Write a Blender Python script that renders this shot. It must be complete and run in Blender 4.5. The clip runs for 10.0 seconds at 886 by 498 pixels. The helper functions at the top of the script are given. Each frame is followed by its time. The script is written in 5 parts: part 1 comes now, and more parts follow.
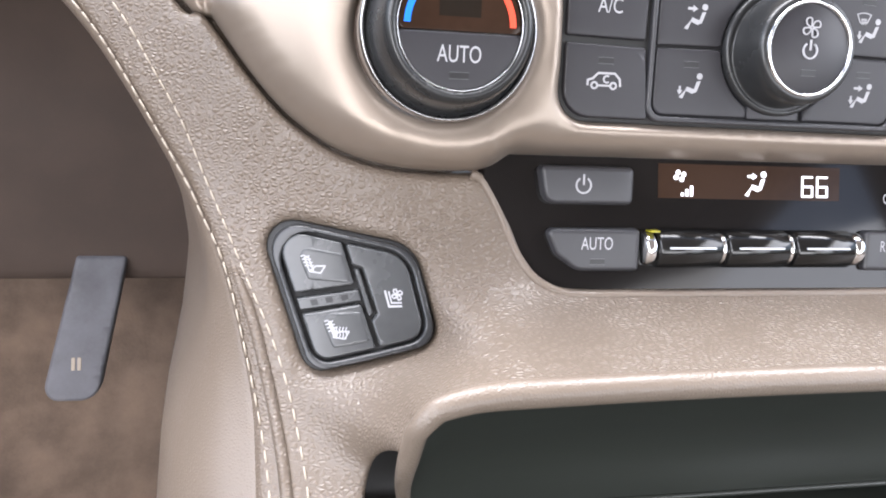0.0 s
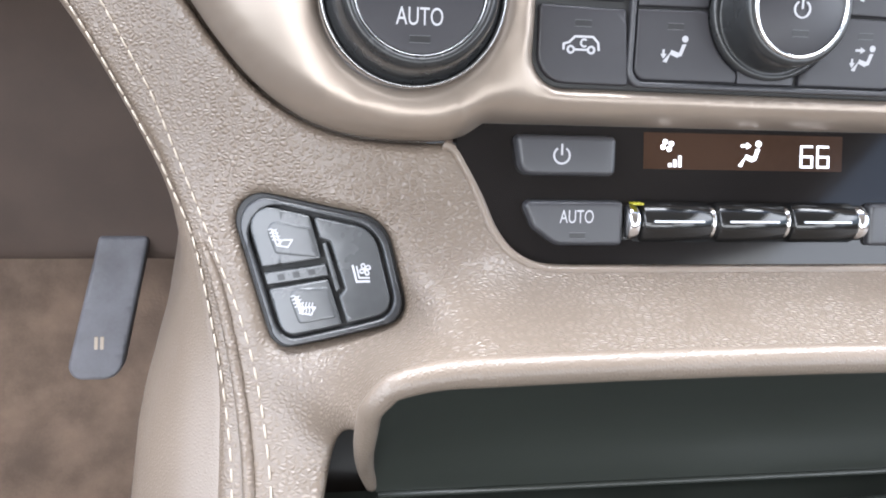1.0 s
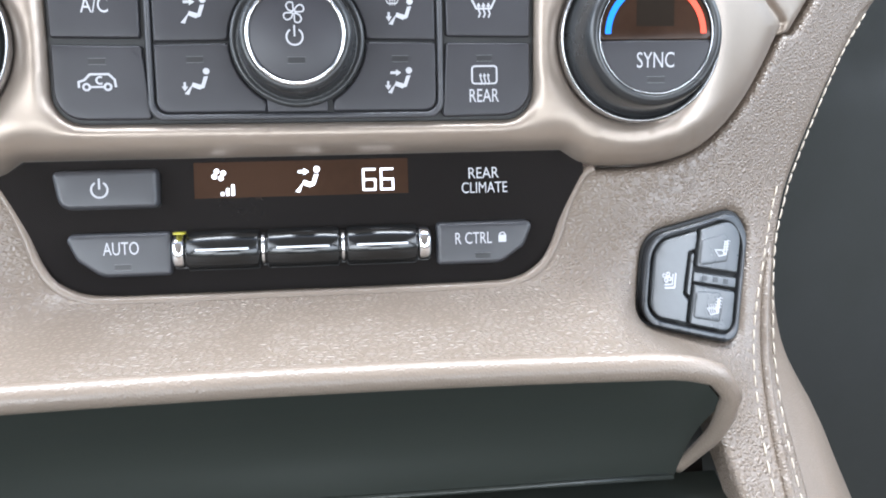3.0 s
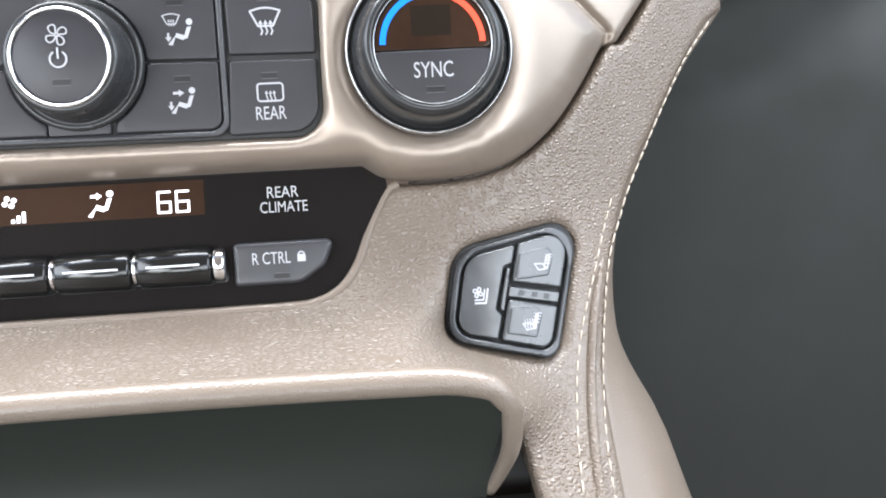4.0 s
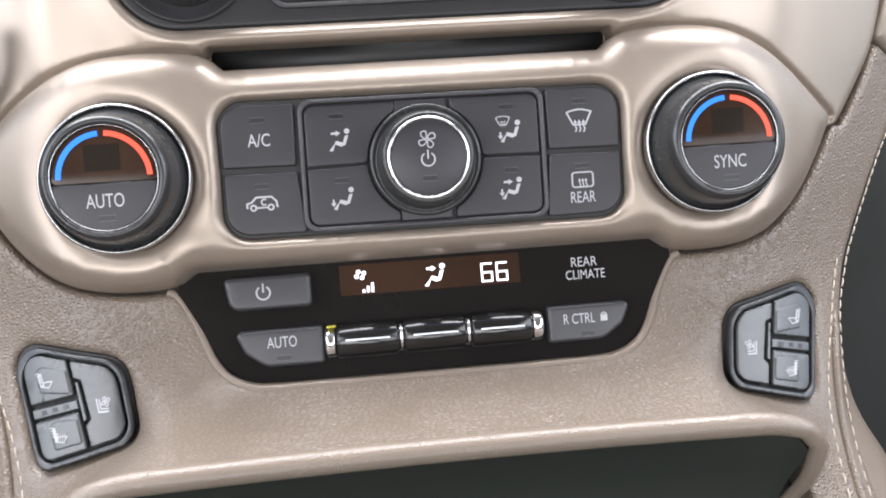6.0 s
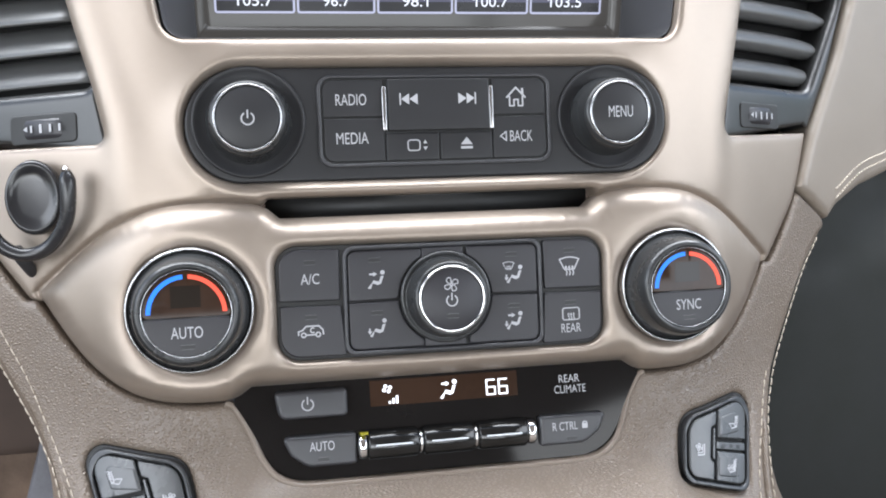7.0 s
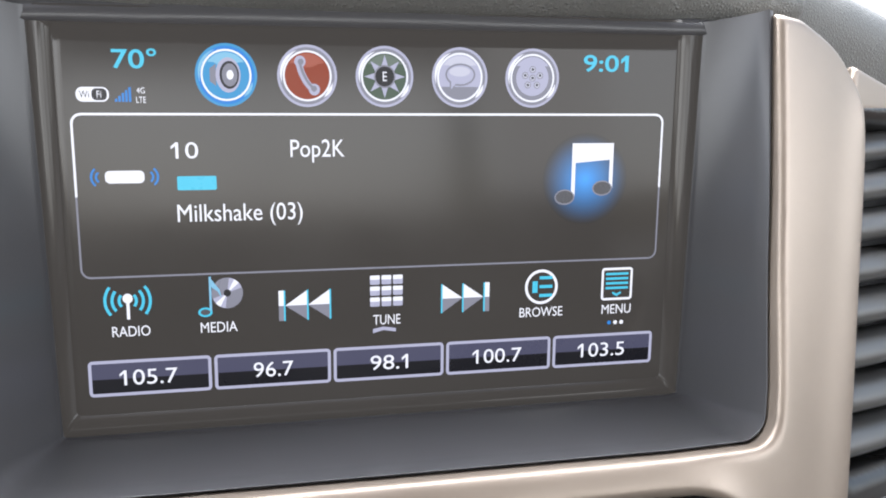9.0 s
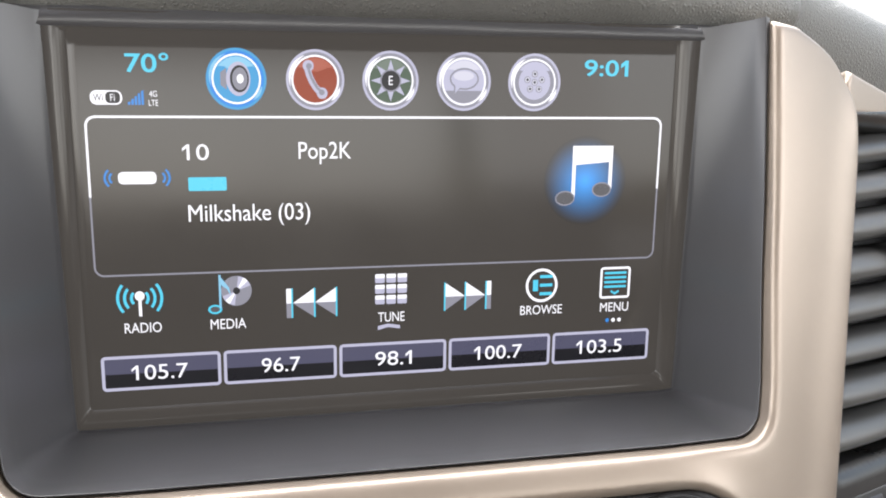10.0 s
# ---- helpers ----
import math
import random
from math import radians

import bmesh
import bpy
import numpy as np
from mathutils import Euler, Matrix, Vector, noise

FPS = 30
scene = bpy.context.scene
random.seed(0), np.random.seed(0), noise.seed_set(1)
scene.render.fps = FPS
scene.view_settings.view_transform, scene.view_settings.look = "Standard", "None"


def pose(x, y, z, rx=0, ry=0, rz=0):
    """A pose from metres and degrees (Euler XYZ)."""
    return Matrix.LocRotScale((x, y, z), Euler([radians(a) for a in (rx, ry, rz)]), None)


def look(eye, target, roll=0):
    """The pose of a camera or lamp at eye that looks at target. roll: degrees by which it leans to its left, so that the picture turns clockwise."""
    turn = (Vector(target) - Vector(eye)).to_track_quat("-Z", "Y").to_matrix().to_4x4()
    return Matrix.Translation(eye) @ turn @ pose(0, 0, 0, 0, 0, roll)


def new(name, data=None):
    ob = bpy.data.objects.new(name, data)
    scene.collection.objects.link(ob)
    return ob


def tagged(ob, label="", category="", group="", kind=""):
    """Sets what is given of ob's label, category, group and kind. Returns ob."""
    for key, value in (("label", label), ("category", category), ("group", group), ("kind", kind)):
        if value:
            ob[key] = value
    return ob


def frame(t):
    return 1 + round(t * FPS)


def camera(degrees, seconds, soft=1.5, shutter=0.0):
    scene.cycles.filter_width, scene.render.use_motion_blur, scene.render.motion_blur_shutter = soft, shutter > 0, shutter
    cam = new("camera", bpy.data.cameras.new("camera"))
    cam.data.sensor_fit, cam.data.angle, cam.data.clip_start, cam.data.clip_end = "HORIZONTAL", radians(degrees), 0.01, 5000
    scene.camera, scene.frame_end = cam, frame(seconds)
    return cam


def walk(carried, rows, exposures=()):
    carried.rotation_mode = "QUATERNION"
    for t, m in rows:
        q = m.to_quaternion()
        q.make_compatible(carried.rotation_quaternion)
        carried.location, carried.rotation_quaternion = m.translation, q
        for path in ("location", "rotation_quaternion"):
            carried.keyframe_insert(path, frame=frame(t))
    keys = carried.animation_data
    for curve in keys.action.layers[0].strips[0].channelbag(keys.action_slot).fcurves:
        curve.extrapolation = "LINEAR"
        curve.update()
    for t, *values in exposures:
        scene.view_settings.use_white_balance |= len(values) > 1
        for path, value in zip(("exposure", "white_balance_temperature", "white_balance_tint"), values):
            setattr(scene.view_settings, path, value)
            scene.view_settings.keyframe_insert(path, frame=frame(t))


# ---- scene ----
# The console's own frame: u to the right, v up along its face, w out of it, in millimetres.
# The whole console leans back by LEAN degrees.
from mathutils import geometry

LEAN = 25.0
TILT = Matrix.Rotation(radians(-LEAN), 4, "X")


def P(u, v, w):
    return Vector((u * 0.001, -w * 0.001, v * 0.001))


# ---- camera ----
cam = camera(53.55, 10.0, soft=1.9)
# seconds, place in the console's frame (metres), yaw, pitch and roll (degrees)
PATH = [
    (0.0, -0.13656, -0.20842, -0.01905, -13.216, -8.593, 2.241),
    (0.5, -0.12751, -0.20449, -0.02309, -11.359, -9.017, 2.254),
    (1.0, -0.11588, -0.20465, -0.02225, -9.992, -9.739, 1.717),
    (1.5, -0.09882, -0.20756, -0.02206, -9.561, -9.662, 1.640),
    (2.0, -0.07519, -0.21169, -0.01476, -9.546, -10.731, 0.448),
    (2.5, -0.03184, -0.22394, -0.01864, -8.129, -9.684, -0.439),
    (3.0, 0.00866, -0.22627, -0.02203, -6.893, -7.716, -1.156),
    (3.2, 0.02322, -0.22641, -0.02936, -6.273, -5.879, -1.517),
    (4.3, 0.07304, -0.22850, -0.03210, -5.042, -4.261, -4.146),
    (4.5, 0.07000, -0.22814, -0.02767, -4.763, -3.652, -4.739),
    (5.0, 0.04857, -0.22651, -0.02137, -4.288, -2.995, -4.915),
    (5.5, 0.02004, -0.22331, -0.01444, -4.743, -3.294, -4.205),
    (5.7, 0.00482, -0.23489, -0.01322, -4.547, -3.293, -4.226),
    (6.8, -0.06011, -0.31136, 0.01564, -9.792, -2.674, -2.590),
    (7.0, -0.05825, -0.31100, 0.02718, -10.663, -1.659, -2.386),
    (7.5, -0.04563, -0.29391, 0.04787, -11.746, -0.177, -2.784),
    (8.0, -0.04750, -0.26525, 0.09244, -12.707, 1.409, -2.900),
    (8.2, -0.04329, -0.25426, 0.11448, -12.720, 1.860, -2.628),
    (8.5, -0.03912, -0.23259, 0.13098, -13.649, 3.371, -3.034),
    (9.0, -0.03508, -0.19874, 0.13724, -12.402, 3.496, -2.624),
    (9.5, -0.03614, -0.20731, 0.14585, -11.667, 4.402, -2.822),
    (10.0, -0.03858, -0.20503, 0.14053, -12.641, 2.651, -2.353),
]


def stance(x, y, z, yaw, pitch, roll):
    a, b = radians(yaw), radians(pitch)
    ahead = Vector((-math.sin(a) * math.cos(b), math.cos(a) * math.cos(b), math.sin(b)))
    eye = Vector((x, y, z))
    return TILT @ look(eye, eye + ahead, roll)


# seconds, stops, kelvin, tint
EXPOSURES = [(0.0, 1.72, 6400, 11), (0.5, 1.88, 6250, 9), (1.5, 1.84, 6100, 7), (2.5, 1.9, 5850, 5), (3.2, 1.92, 6000, 5), (4.5, 1.92, 6300, 7), (5.0, 1.66, 6400, 9), (5.5, 1.52, 6500, 10), (7.0, 1.3, 6200, 6), (7.5, 1.18, 6200, 6), (8.1, 1.18, 6200, 6), (8.6, 1.04, 6200, 7), (9.2, 1.12, 6550, 8), (10.0, 1.24, 6750, 8)]
walk(cam, [(t, stance(*row)) for t, *row in PATH], exposures=EXPOSURES)

# ---- light ----
world = bpy.data.worlds.new("overcast_sky")
scene.world = world
world.use_nodes = True
wn, wl = world.node_tree.nodes, world.node_tree.links
sky = wn.new("ShaderNodeTexSky")
sky.sky_type, sky.sun_disc = "NISHITA", False
sky.sun_elevation, sky.sun_rotation = radians(55), radians(200)
sky.air_density, sky.dust_density, sky.ozone_density = 1.0, 4.0, 0.6
wl.new(sky.outputs["Color"], wn["Background"].inputs["Color"])
wn["Background"].inputs["Strength"].default_value = 0.15
sun_data = bpy.data.lights.new("sun", "SUN")
sun_data.energy, sun_data.angle, sun_data.color = 1.0, radians(12), (1.0, 0.96, 0.9)
sun = new("sun", sun_data)
sun.matrix_basis = look((0, 0, 5), (0.35, 1.2, 2.0))


def window_light(name, place, target, width, height, watts):
    data = bpy.data.lights.new(name, "AREA")
    data.shape, data.size, data.size_y, data.energy = "RECTANGLE", width, height, watts
    data.color = (0.99, 0.975, 0.99)
    ob = new(name, data)
    ob.matrix_basis = look(place, target)
    return ob


window_light("window_light_left", (-0.80, -0.28, 0.42), (0, -0.2, 0.05), 0.7, 0.42, 2.0)
window_light("window_light_right", (0.80, -0.28, 0.42), (0, -0.2, 0.05), 0.7, 0.42, 2.1)
window_light("window_light_front", (0.0, 0.32, 0.62), (0, -0.3, 0.0), 1.3, 0.45, 13)
window_light("window_light_rear", (0.0, -2.4, 0.45), (0, 0, 0.1), 1.2, 0.45, 4)
window_light("window_light_rear_left", (-0.80, -1.25, 0.42), (0, -0.1, 0.1), 0.85, 0.42, 3.6)
window_light("window_light_rear_right", (0.80, -1.25, 0.42), (0, -0.1, 0.1), 0.85, 0.42, 2.2)


# ---- materials ----
def material(name, colour, rough, metal=0.0, spec=0.5, vary=0.12, grain=0.0, grain_size=1.0, wear=0.1, glow=0.0, coat=0.0, cells=0.0, cell_size=1.0, stretch=(1, 1, 1), glow_colour=None, plain=0.6, pit=0.0):
    """Grain and cells are relief heights in millimetres, their sizes in millimetres too."""
    mat = bpy.data.materials.new(name)
    mat.use_nodes = True
    nodes, links = mat.node_tree.nodes, mat.node_tree.links
    bsdf = nodes["Principled BSDF"]
    bsdf.inputs["Metallic"].default_value = metal
    bsdf.inputs["Specular IOR Level"].default_value = spec
    bsdf.inputs["Coat Weight"].default_value = coat
    bsdf.inputs["Coat Roughness"].default_value = 0.08
    coords = nodes.new("ShaderNodeTexCoord")
    mapping = nodes.new("ShaderNodeMapping")
    mapping.inputs["Scale"].default_value = stretch
    links.new(coords.outputs["Object"], mapping.inputs["Vector"])
    big = nodes.new("ShaderNodeTexNoise")
    big.inputs["Scale"].default_value, big.inputs["Detail"].default_value = 28, 5
    fine = nodes.new("ShaderNodeTexNoise")
    fine.inputs["Scale"].default_value, fine.inputs["Detail"].default_value = 450, 2
    for n in (big, fine):
        links.new(mapping.outputs["Vector"], n.inputs["Vector"])
    both = nodes.new("ShaderNodeMath")
    both.operation = "MULTIPLY_ADD"
    both.inputs[1].default_value = 0.12
    links.new(fine.outputs["Fac"], both.inputs[0])
    links.new(big.outputs["Fac"], both.inputs[2])
    ramp = nodes.new("ShaderNodeMapRange")
    ramp.interpolation_type = "SMOOTHSTEP"
    ramp.inputs["From Min"].default_value, ramp.inputs["From Max"].default_value = 0.3, 0.82
    ramp.inputs["To Min"].default_value, ramp.inputs["To Max"].default_value = 1 - vary, 1 + vary
    links.new(both.outputs[0], ramp.inputs["Value"])
    tint = nodes.new("ShaderNodeVectorMath")
    tint.operation = "SCALE"
    tint.inputs[0].default_value = colour
    links.new(ramp.outputs["Result"], tint.inputs["Scale"])
    links.new(tint.outputs["Vector"], bsdf.inputs["Base Color"])
    worn = nodes.new("ShaderNodeMapRange")
    worn.inputs["From Min"].default_value, worn.inputs["From Max"].default_value = 0.3, 0.82
    worn.inputs["To Min"].default_value, worn.inputs["To Max"].default_value = max(0.02, rough - wear), rough + wear
    links.new(both.outputs[0], worn.inputs["Value"])
    links.new(worn.outputs["Result"], bsdf.inputs["Roughness"])
    relief = None
    if cells:
        vor = nodes.new("ShaderNodeTexVoronoi")
        vor.feature = "DISTANCE_TO_EDGE"
        vor.inputs["Scale"].default_value = 1000 / cell_size
        wob = nodes.new("ShaderNodeTexNoise")
        wob.inputs["Scale"].default_value = 350 / cell_size
        mix = nodes.new("ShaderNodeVectorMath")
        mix.operation = "MULTIPLY_ADD"
        mix.inputs[1].default_value = (0.0006 * cell_size,) * 3
        links.new(wob.outputs["Color"], mix.inputs[0])
        links.new(mapping.outputs["Vector"], wob.inputs["Vector"])
        links.new(mapping.outputs["Vector"], mix.inputs[2])
        links.new(mix.outputs["Vector"], vor.inputs["Vector"])
        patch = nodes.new("ShaderNodeMapRange")
        patch.inputs["From Min"].default_value, patch.inputs["From Max"].default_value = 0.36, 0.66
        patch.inputs["To Min"].default_value, patch.inputs["To Max"].default_value = plain, 1.0
        links.new(big.outputs["Fac"], patch.inputs["Value"])
        relief = nodes.new("ShaderNodeBump")
        relief.inputs["Distance"].default_value = cells * 0.00035
        links.new(patch.outputs["Result"], relief.inputs["Strength"])
        lift = nodes.new("ShaderNodeMapRange")
        lift.interpolation_type = "SMOOTHSTEP"
        lift.inputs["From Max"].default_value = 0.5
        links.new(vor.outputs["Distance"], lift.inputs["Value"])
        links.new(lift.outputs["Result"], relief.inputs["Height"])
        if pit:
            # the hollows of the grain hold more pigment than its worn tops
            shade = nodes.new("ShaderNodeMapRange")
            shade.inputs["To Min"].default_value, shade.inputs["To Max"].default_value = 1 - pit, 1 + 0.3 * pit
            links.new(lift.outputs["Result"], shade.inputs["Value"])
            grained = nodes.new("ShaderNodeVectorMath")
            grained.operation = "SCALE"
            links.new(tint.outputs["Vector"], grained.inputs[0])
            links.new(shade.outputs["Result"], grained.inputs["Scale"])
            links.new(grained.outputs["Vector"], bsdf.inputs["Base Color"])
    if grain:
        pebble = nodes.new("ShaderNodeTexNoise")
        pebble.inputs["Scale"].default_value, pebble.inputs["Detail"].default_value = 1000 / grain_size, 2
        links.new(mapping.outputs["Vector"], pebble.inputs["Vector"])
        bump = nodes.new("ShaderNodeBump")
        bump.inputs["Strength"].default_value = 0.8
        bump.inputs["Distance"].default_value = grain * 0.001
        links.new(pebble.outputs["Fac"], bump.inputs["Height"])
        if relief:
            links.new(relief.outputs["Normal"], bump.inputs["Normal"])
        relief = bump
    if relief:
        links.new(relief.outputs["Normal"], bsdf.inputs["Normal"])
    if glow:
        bsdf.inputs["Emission Color"].default_value = (*(glow_colour or colour), 1)
        bsdf.inputs["Emission Strength"].default_value = glow * 0.5
    return mat


CHAMPAGNE = material("champagne_metallic_plastic", (0.305, 0.254, 0.211), 0.4, metal=0.55, vary=0.05, grain=0.01, grain_size=0.25, wear=0.05)
LEATHER = material("taupe_leather", (0.175, 0.139, 0.109), 0.35, vary=0.06, cells=1.15, cell_size=1.25, plain=0.3, pit=0.16, stretch=(0.72, 1, 1.15), wear=0.05)
LIPLEATHER = material("smooth_stretched_leather", (0.172, 0.138, 0.11), 0.31, vary=0.04, cells=0.22, cell_size=0.9, wear=0.03)
PAD = material("light_taupe_leather", (0.222, 0.188, 0.155), 0.42, vary=0.04, cells=0.14, cell_size=0.8, wear=0.03)
HOODMAT = material("dark_grained_vinyl", (0.125, 0.125, 0.118), 0.46, vary=0.12, cells=0.8, cell_size=1.25, grain=0.03, grain_size=0.5)
SATIN = material("dark_grey_satin_plastic", (0.022, 0.022, 0.024), 0.42, spec=0.36, vary=0.1, wear=0.05, grain=0.008, grain_size=0.3)
BUTTON = material("soft_black_button_plastic", (0.028, 0.027, 0.031), 0.4, spec=0.42, vary=0.1, wear=0.05, grain=0.006, grain_size=0.25)
GLOSS = material("piano_black_plastic", (0.009, 0.008, 0.0078), 0.07, spec=0.33, vary=0.1, wear=0.02)
KEYMAT = material("black_key_plastic", (0.02, 0.02, 0.022), 0.22, vary=0.2, grain=0.02, grain_size=2.0)
VENTFRAME = material("black_vent_plastic", (0.026, 0.026, 0.026), 0.3, vary=0.1, wear=0.04)
TABMAT = material("pale_grey_tab_plastic", (0.2, 0.2, 0.19), 0.35, vary=0.06, wear=0.04)
SLAT = material("grey_black_slat_plastic", (0.08, 0.08, 0.079), 0.36, vary=0.06, wear=0.04)
TOGGLE = material("black_toggle_plastic", (0.008, 0.008, 0.008), 0.16, vary=0.1, wear=0.03)
SMOKED = material("smoked_lens", (0.03, 0.016, 0.01), 0.14, spec=0.22, vary=0.3, wear=0.05)
PANE = material("dark_display_pane", (0.016, 0.012, 0.009), 0.12, spec=0.25, vary=0.1, wear=0.03)
DIALMAT = material("dark_glossy_grip_plastic", (0.024, 0.025, 0.026), 0.27, vary=0.08, wear=0.04)
SURROUND = material("grey_black_satin_recess", (0.056, 0.056, 0.06), 0.32, vary=0.03, wear=0.02)
SEAM = material("black_joint", (0.018, 0.018, 0.018), 0.6, vary=0.1)
CHROME = material("bright_chrome", (0.82, 0.82, 0.83), 0.12, metal=1.0, vary=0.03, wear=0.04)
DARKCHROME = material("dark_chrome", (0.42, 0.42, 0.43), 0.2, metal=1.0, vary=0.1)
RUBBER = material("grey_switch_plastic", (0.038, 0.038, 0.042), 0.38, vary=0.1, wear=0.05, grain=0.01, grain_size=0.35)
WORN = material("worn_grey_switch_plastic", (0.062, 0.064, 0.066), 0.24, vary=0.2, grain=0.012, grain_size=0.6, wear=0.1)
RIMMAT = material("dark_switch_rim", (0.03, 0.031, 0.033), 0.3, vary=0.1, wear=0.05)
PRINT = material("white_print", (0.38, 0.38, 0.4), 0.5, vary=0.05, glow=0.07)
DIMPRINT = material("unlit_lamp_print", (0.012, 0.012, 0.013), 0.35, vary=0.1)
LIT = material("lit_white_display", (0.9, 0.9, 0.95), 0.5, vary=0.02, glow=1.3)
BLUE = material("lit_blue_arc", (0.0, 0.02, 0.1), 0.4, vary=0.05, glow=1.2, glow_colour=(0.004, 0.2, 1.0))
RED = material("lit_red_arc", (0.1, 0.01, 0.005), 0.4, vary=0.05, glow=1.1, glow_colour=(1.0, 0.085, 0.035))
BINMAT = material("dark_green_black_plastic", (0.024, 0.027, 0.023), 0.33, vary=0.02, wear=0.02)
GLOVE = material("dark_charcoal_plastic", (0.0095, 0.0105, 0.0085), 0.7, spec=0.35, vary=0.15, grain=0.03, grain_size=0.8)
BOLSTER = material("dark_brown_trim", (0.075, 0.055, 0.045), 0.7, vary=0.15, grain=0.05, grain_size=1.2)
CARPET = material("brown_carpet", (0.16, 0.115, 0.085), 0.95, vary=0.35, grain=0.6, grain_size=2.5)
PEDALMAT = material("grey_rubber_pedal", (0.125, 0.128, 0.145), 0.55, vary=0.35, grain=0.05, grain_size=1.5)
THREAD = material("cream_thread", (0.45, 0.39, 0.32), 0.7, vary=0.2)
WOOD = material("brown_wood_trim", (0.28, 0.15, 0.08), 0.3, vary=0.3, coat=0.6, stretch=(1, 1, 6))
LINE = material("white_toggle_line", (0.6, 0.62, 0.66), 0.4, vary=0.05, glow=0.25)
AMBER = material("yellow_lens", (0.3, 0.27, 0.02), 0.25, vary=0.1)
HEADLINER = material("grey_headliner_fabric", (0.16, 0.14, 0.125), 0.9, vary=0.08, grain=0.2, grain_size=2.0)
SCREENMAT = material("display_glass", (0.012, 0.0115, 0.011), 0.12, vary=0.1, wear=0.03, spec=0.25, glow=0.05, glow_colour=(1.0, 0.9, 0.85))


def glow_mat(name, colour, strength=1.0):
    return material(name, tuple(0.04 * c for c in colour), 0.3, vary=0.02, glow=strength, spec=0.3, glow_colour=colour)


UI_WHITE = glow_mat("screen_white", (0.75, 0.75, 0.84), 1.25)
UI_CYAN = glow_mat("screen_cyan", (0.07, 0.5, 0.72), 1.15)
UI_BLUE = glow_mat("screen_blue", (0.03, 0.28, 0.85), 0.8)
UI_RED = glow_mat("screen_red", (0.36, 0.06, 0.025), 0.75)
UI_GREEN = glow_mat("screen_green", (0.10, 0.15, 0.11), 0.7)
UI_LAVENDER = glow_mat("screen_lavender", (0.5, 0.5, 0.68), 0.9)
UI_GREY = glow_mat("screen_grey", (0.3, 0.3, 0.38), 0.8)
UI_SLATE = glow_mat("screen_slate", (0.11, 0.11, 0.13), 0.8)
UI_DARK = glow_mat("screen_dark", (0.035, 0.035, 0.045), 0.5)
UI_PRESET = glow_mat("screen_preset_top", (0.085, 0.085, 0.15), 0.85)
UI_PRESETLOW = glow_mat("screen_preset_bottom", (0.012, 0.012, 0.02), 0.5)
UI_SKY = glow_mat("screen_sky_blue", (0.06, 0.36, 0.72), 0.85)


# ---- building helpers ----
def soft_step(x, s):
    return s * math.log1p(math.exp(min(40.0, x / s)))


def base(u, v):
    """The face of the console: flat in the middle, falling back at both sides, leaning out at the bottom."""
    return -7 - 0.55 * soft_step(abs(u) - 100, 12) + 0.38 * soft_step(-45 - v, 6) + 0.32 * soft_step(-87 - v, 4)


def over(h):
    return lambda u, v: base(u, v) + h


def level(w):
    return lambda u, v: w


def screen_face(u, v):
    return -55.5 + 0.26 * (v - 120)


def over_screen(h):
    return lambda u, v: screen_face(u, v) + h


def thing(name, label, category, at=(0, 0, 0), group="", kind=""):
    ob = new(name)
    ob.empty_display_size = 0.01
    ob.matrix_basis = TILT @ Matrix.Translation(P(*at))
    ob["origin"] = list(P(*at))
    return tagged(ob, label, category, group, kind)


def finish(name, bm, mat, smooth=True):
    mesh = bpy.data.meshes.new(name)
    bmesh.ops.recalc_face_normals(bm, faces=bm.faces)
    bm.to_mesh(mesh)
    bm.free()
    mesh.materials.append(mat)
    if smooth:
        mesh.polygons.foreach_set("use_smooth", [True] * len(mesh.polygons))
    return mesh


def part(name, bm, mat, parent, label="", smooth=True):
    """One mesh under a thing or a part; its points are in the console's frame."""
    ob = new(name, finish(name, bm, mat, smooth))
    ob.parent = parent
    if not parent.parent:
        ob.matrix_basis = Matrix.Translation(-Vector(parent["origin"]))
    return tagged(ob, label)


def fillet(points, n=7):
    """A closed outline from corners (u, v, radius)."""
    out = []
    for k, (u, v, r) in enumerate(points):
        a, c = Vector(points[k - 1][:2]), Vector(points[(k + 1) % len(points)][:2])
        b = Vector((u, v))
        d1, d2 = (a - b).normalized(), (c - b).normalized()
        ang = d1.angle(d2, 0.0)
        if r <= 0 or ang > 3.1:
            out.append(b)
            continue
        cut = min(r / math.tan(ang / 2), (a - b).length * 0.49, (c - b).length * 0.49)
        p, q = b + d1 * cut, b + d2 * cut
        mid = b + (d1 + d2).normalized() * cut / math.cos(ang / 2)
        turn = math.pi - ang
        for i in range(n + 1):
            f, g = math.sin(turn * (1 - i / n)) / math.sin(turn), math.sin(turn * i / n) / math.sin(turn)
            out.append(mid + f * (p - mid) + g * (q - mid))
    return [(p.x, p.y) for p in out]


def flow(points, n=8, closed=False):
    """A smooth line through control points of any dimension."""
    pts = [Vector(p) for p in points]
    out = []
    m = len(pts)
    for k in range(m if closed else m - 1):
        p1, p2 = pts[k], pts[(k + 1) % m]
        p0 = pts[k - 1] if closed or k else p1 * 2 - p2
        p3 = pts[(k + 2) % m] if closed or k + 2 < m else p2 * 2 - p1
        for i in range(n):
            s = i / n
            out.append(0.5 * (2 * p1 + (p2 - p0) * s + (2 * p0 - 5 * p1 + 4 * p2 - p3) * s * s + (3 * p1 - p0 - 3 * p2 + p3) * s ** 3))
    if not closed:
        out.append(pts[-1])
    return [tuple(p) for p in out]


def circle(u, v, r, n=48):
    return [(u + r * math.cos(2 * math.pi * k / n), v + r * math.sin(2 * math.pi * k / n)) for k in range(n)]


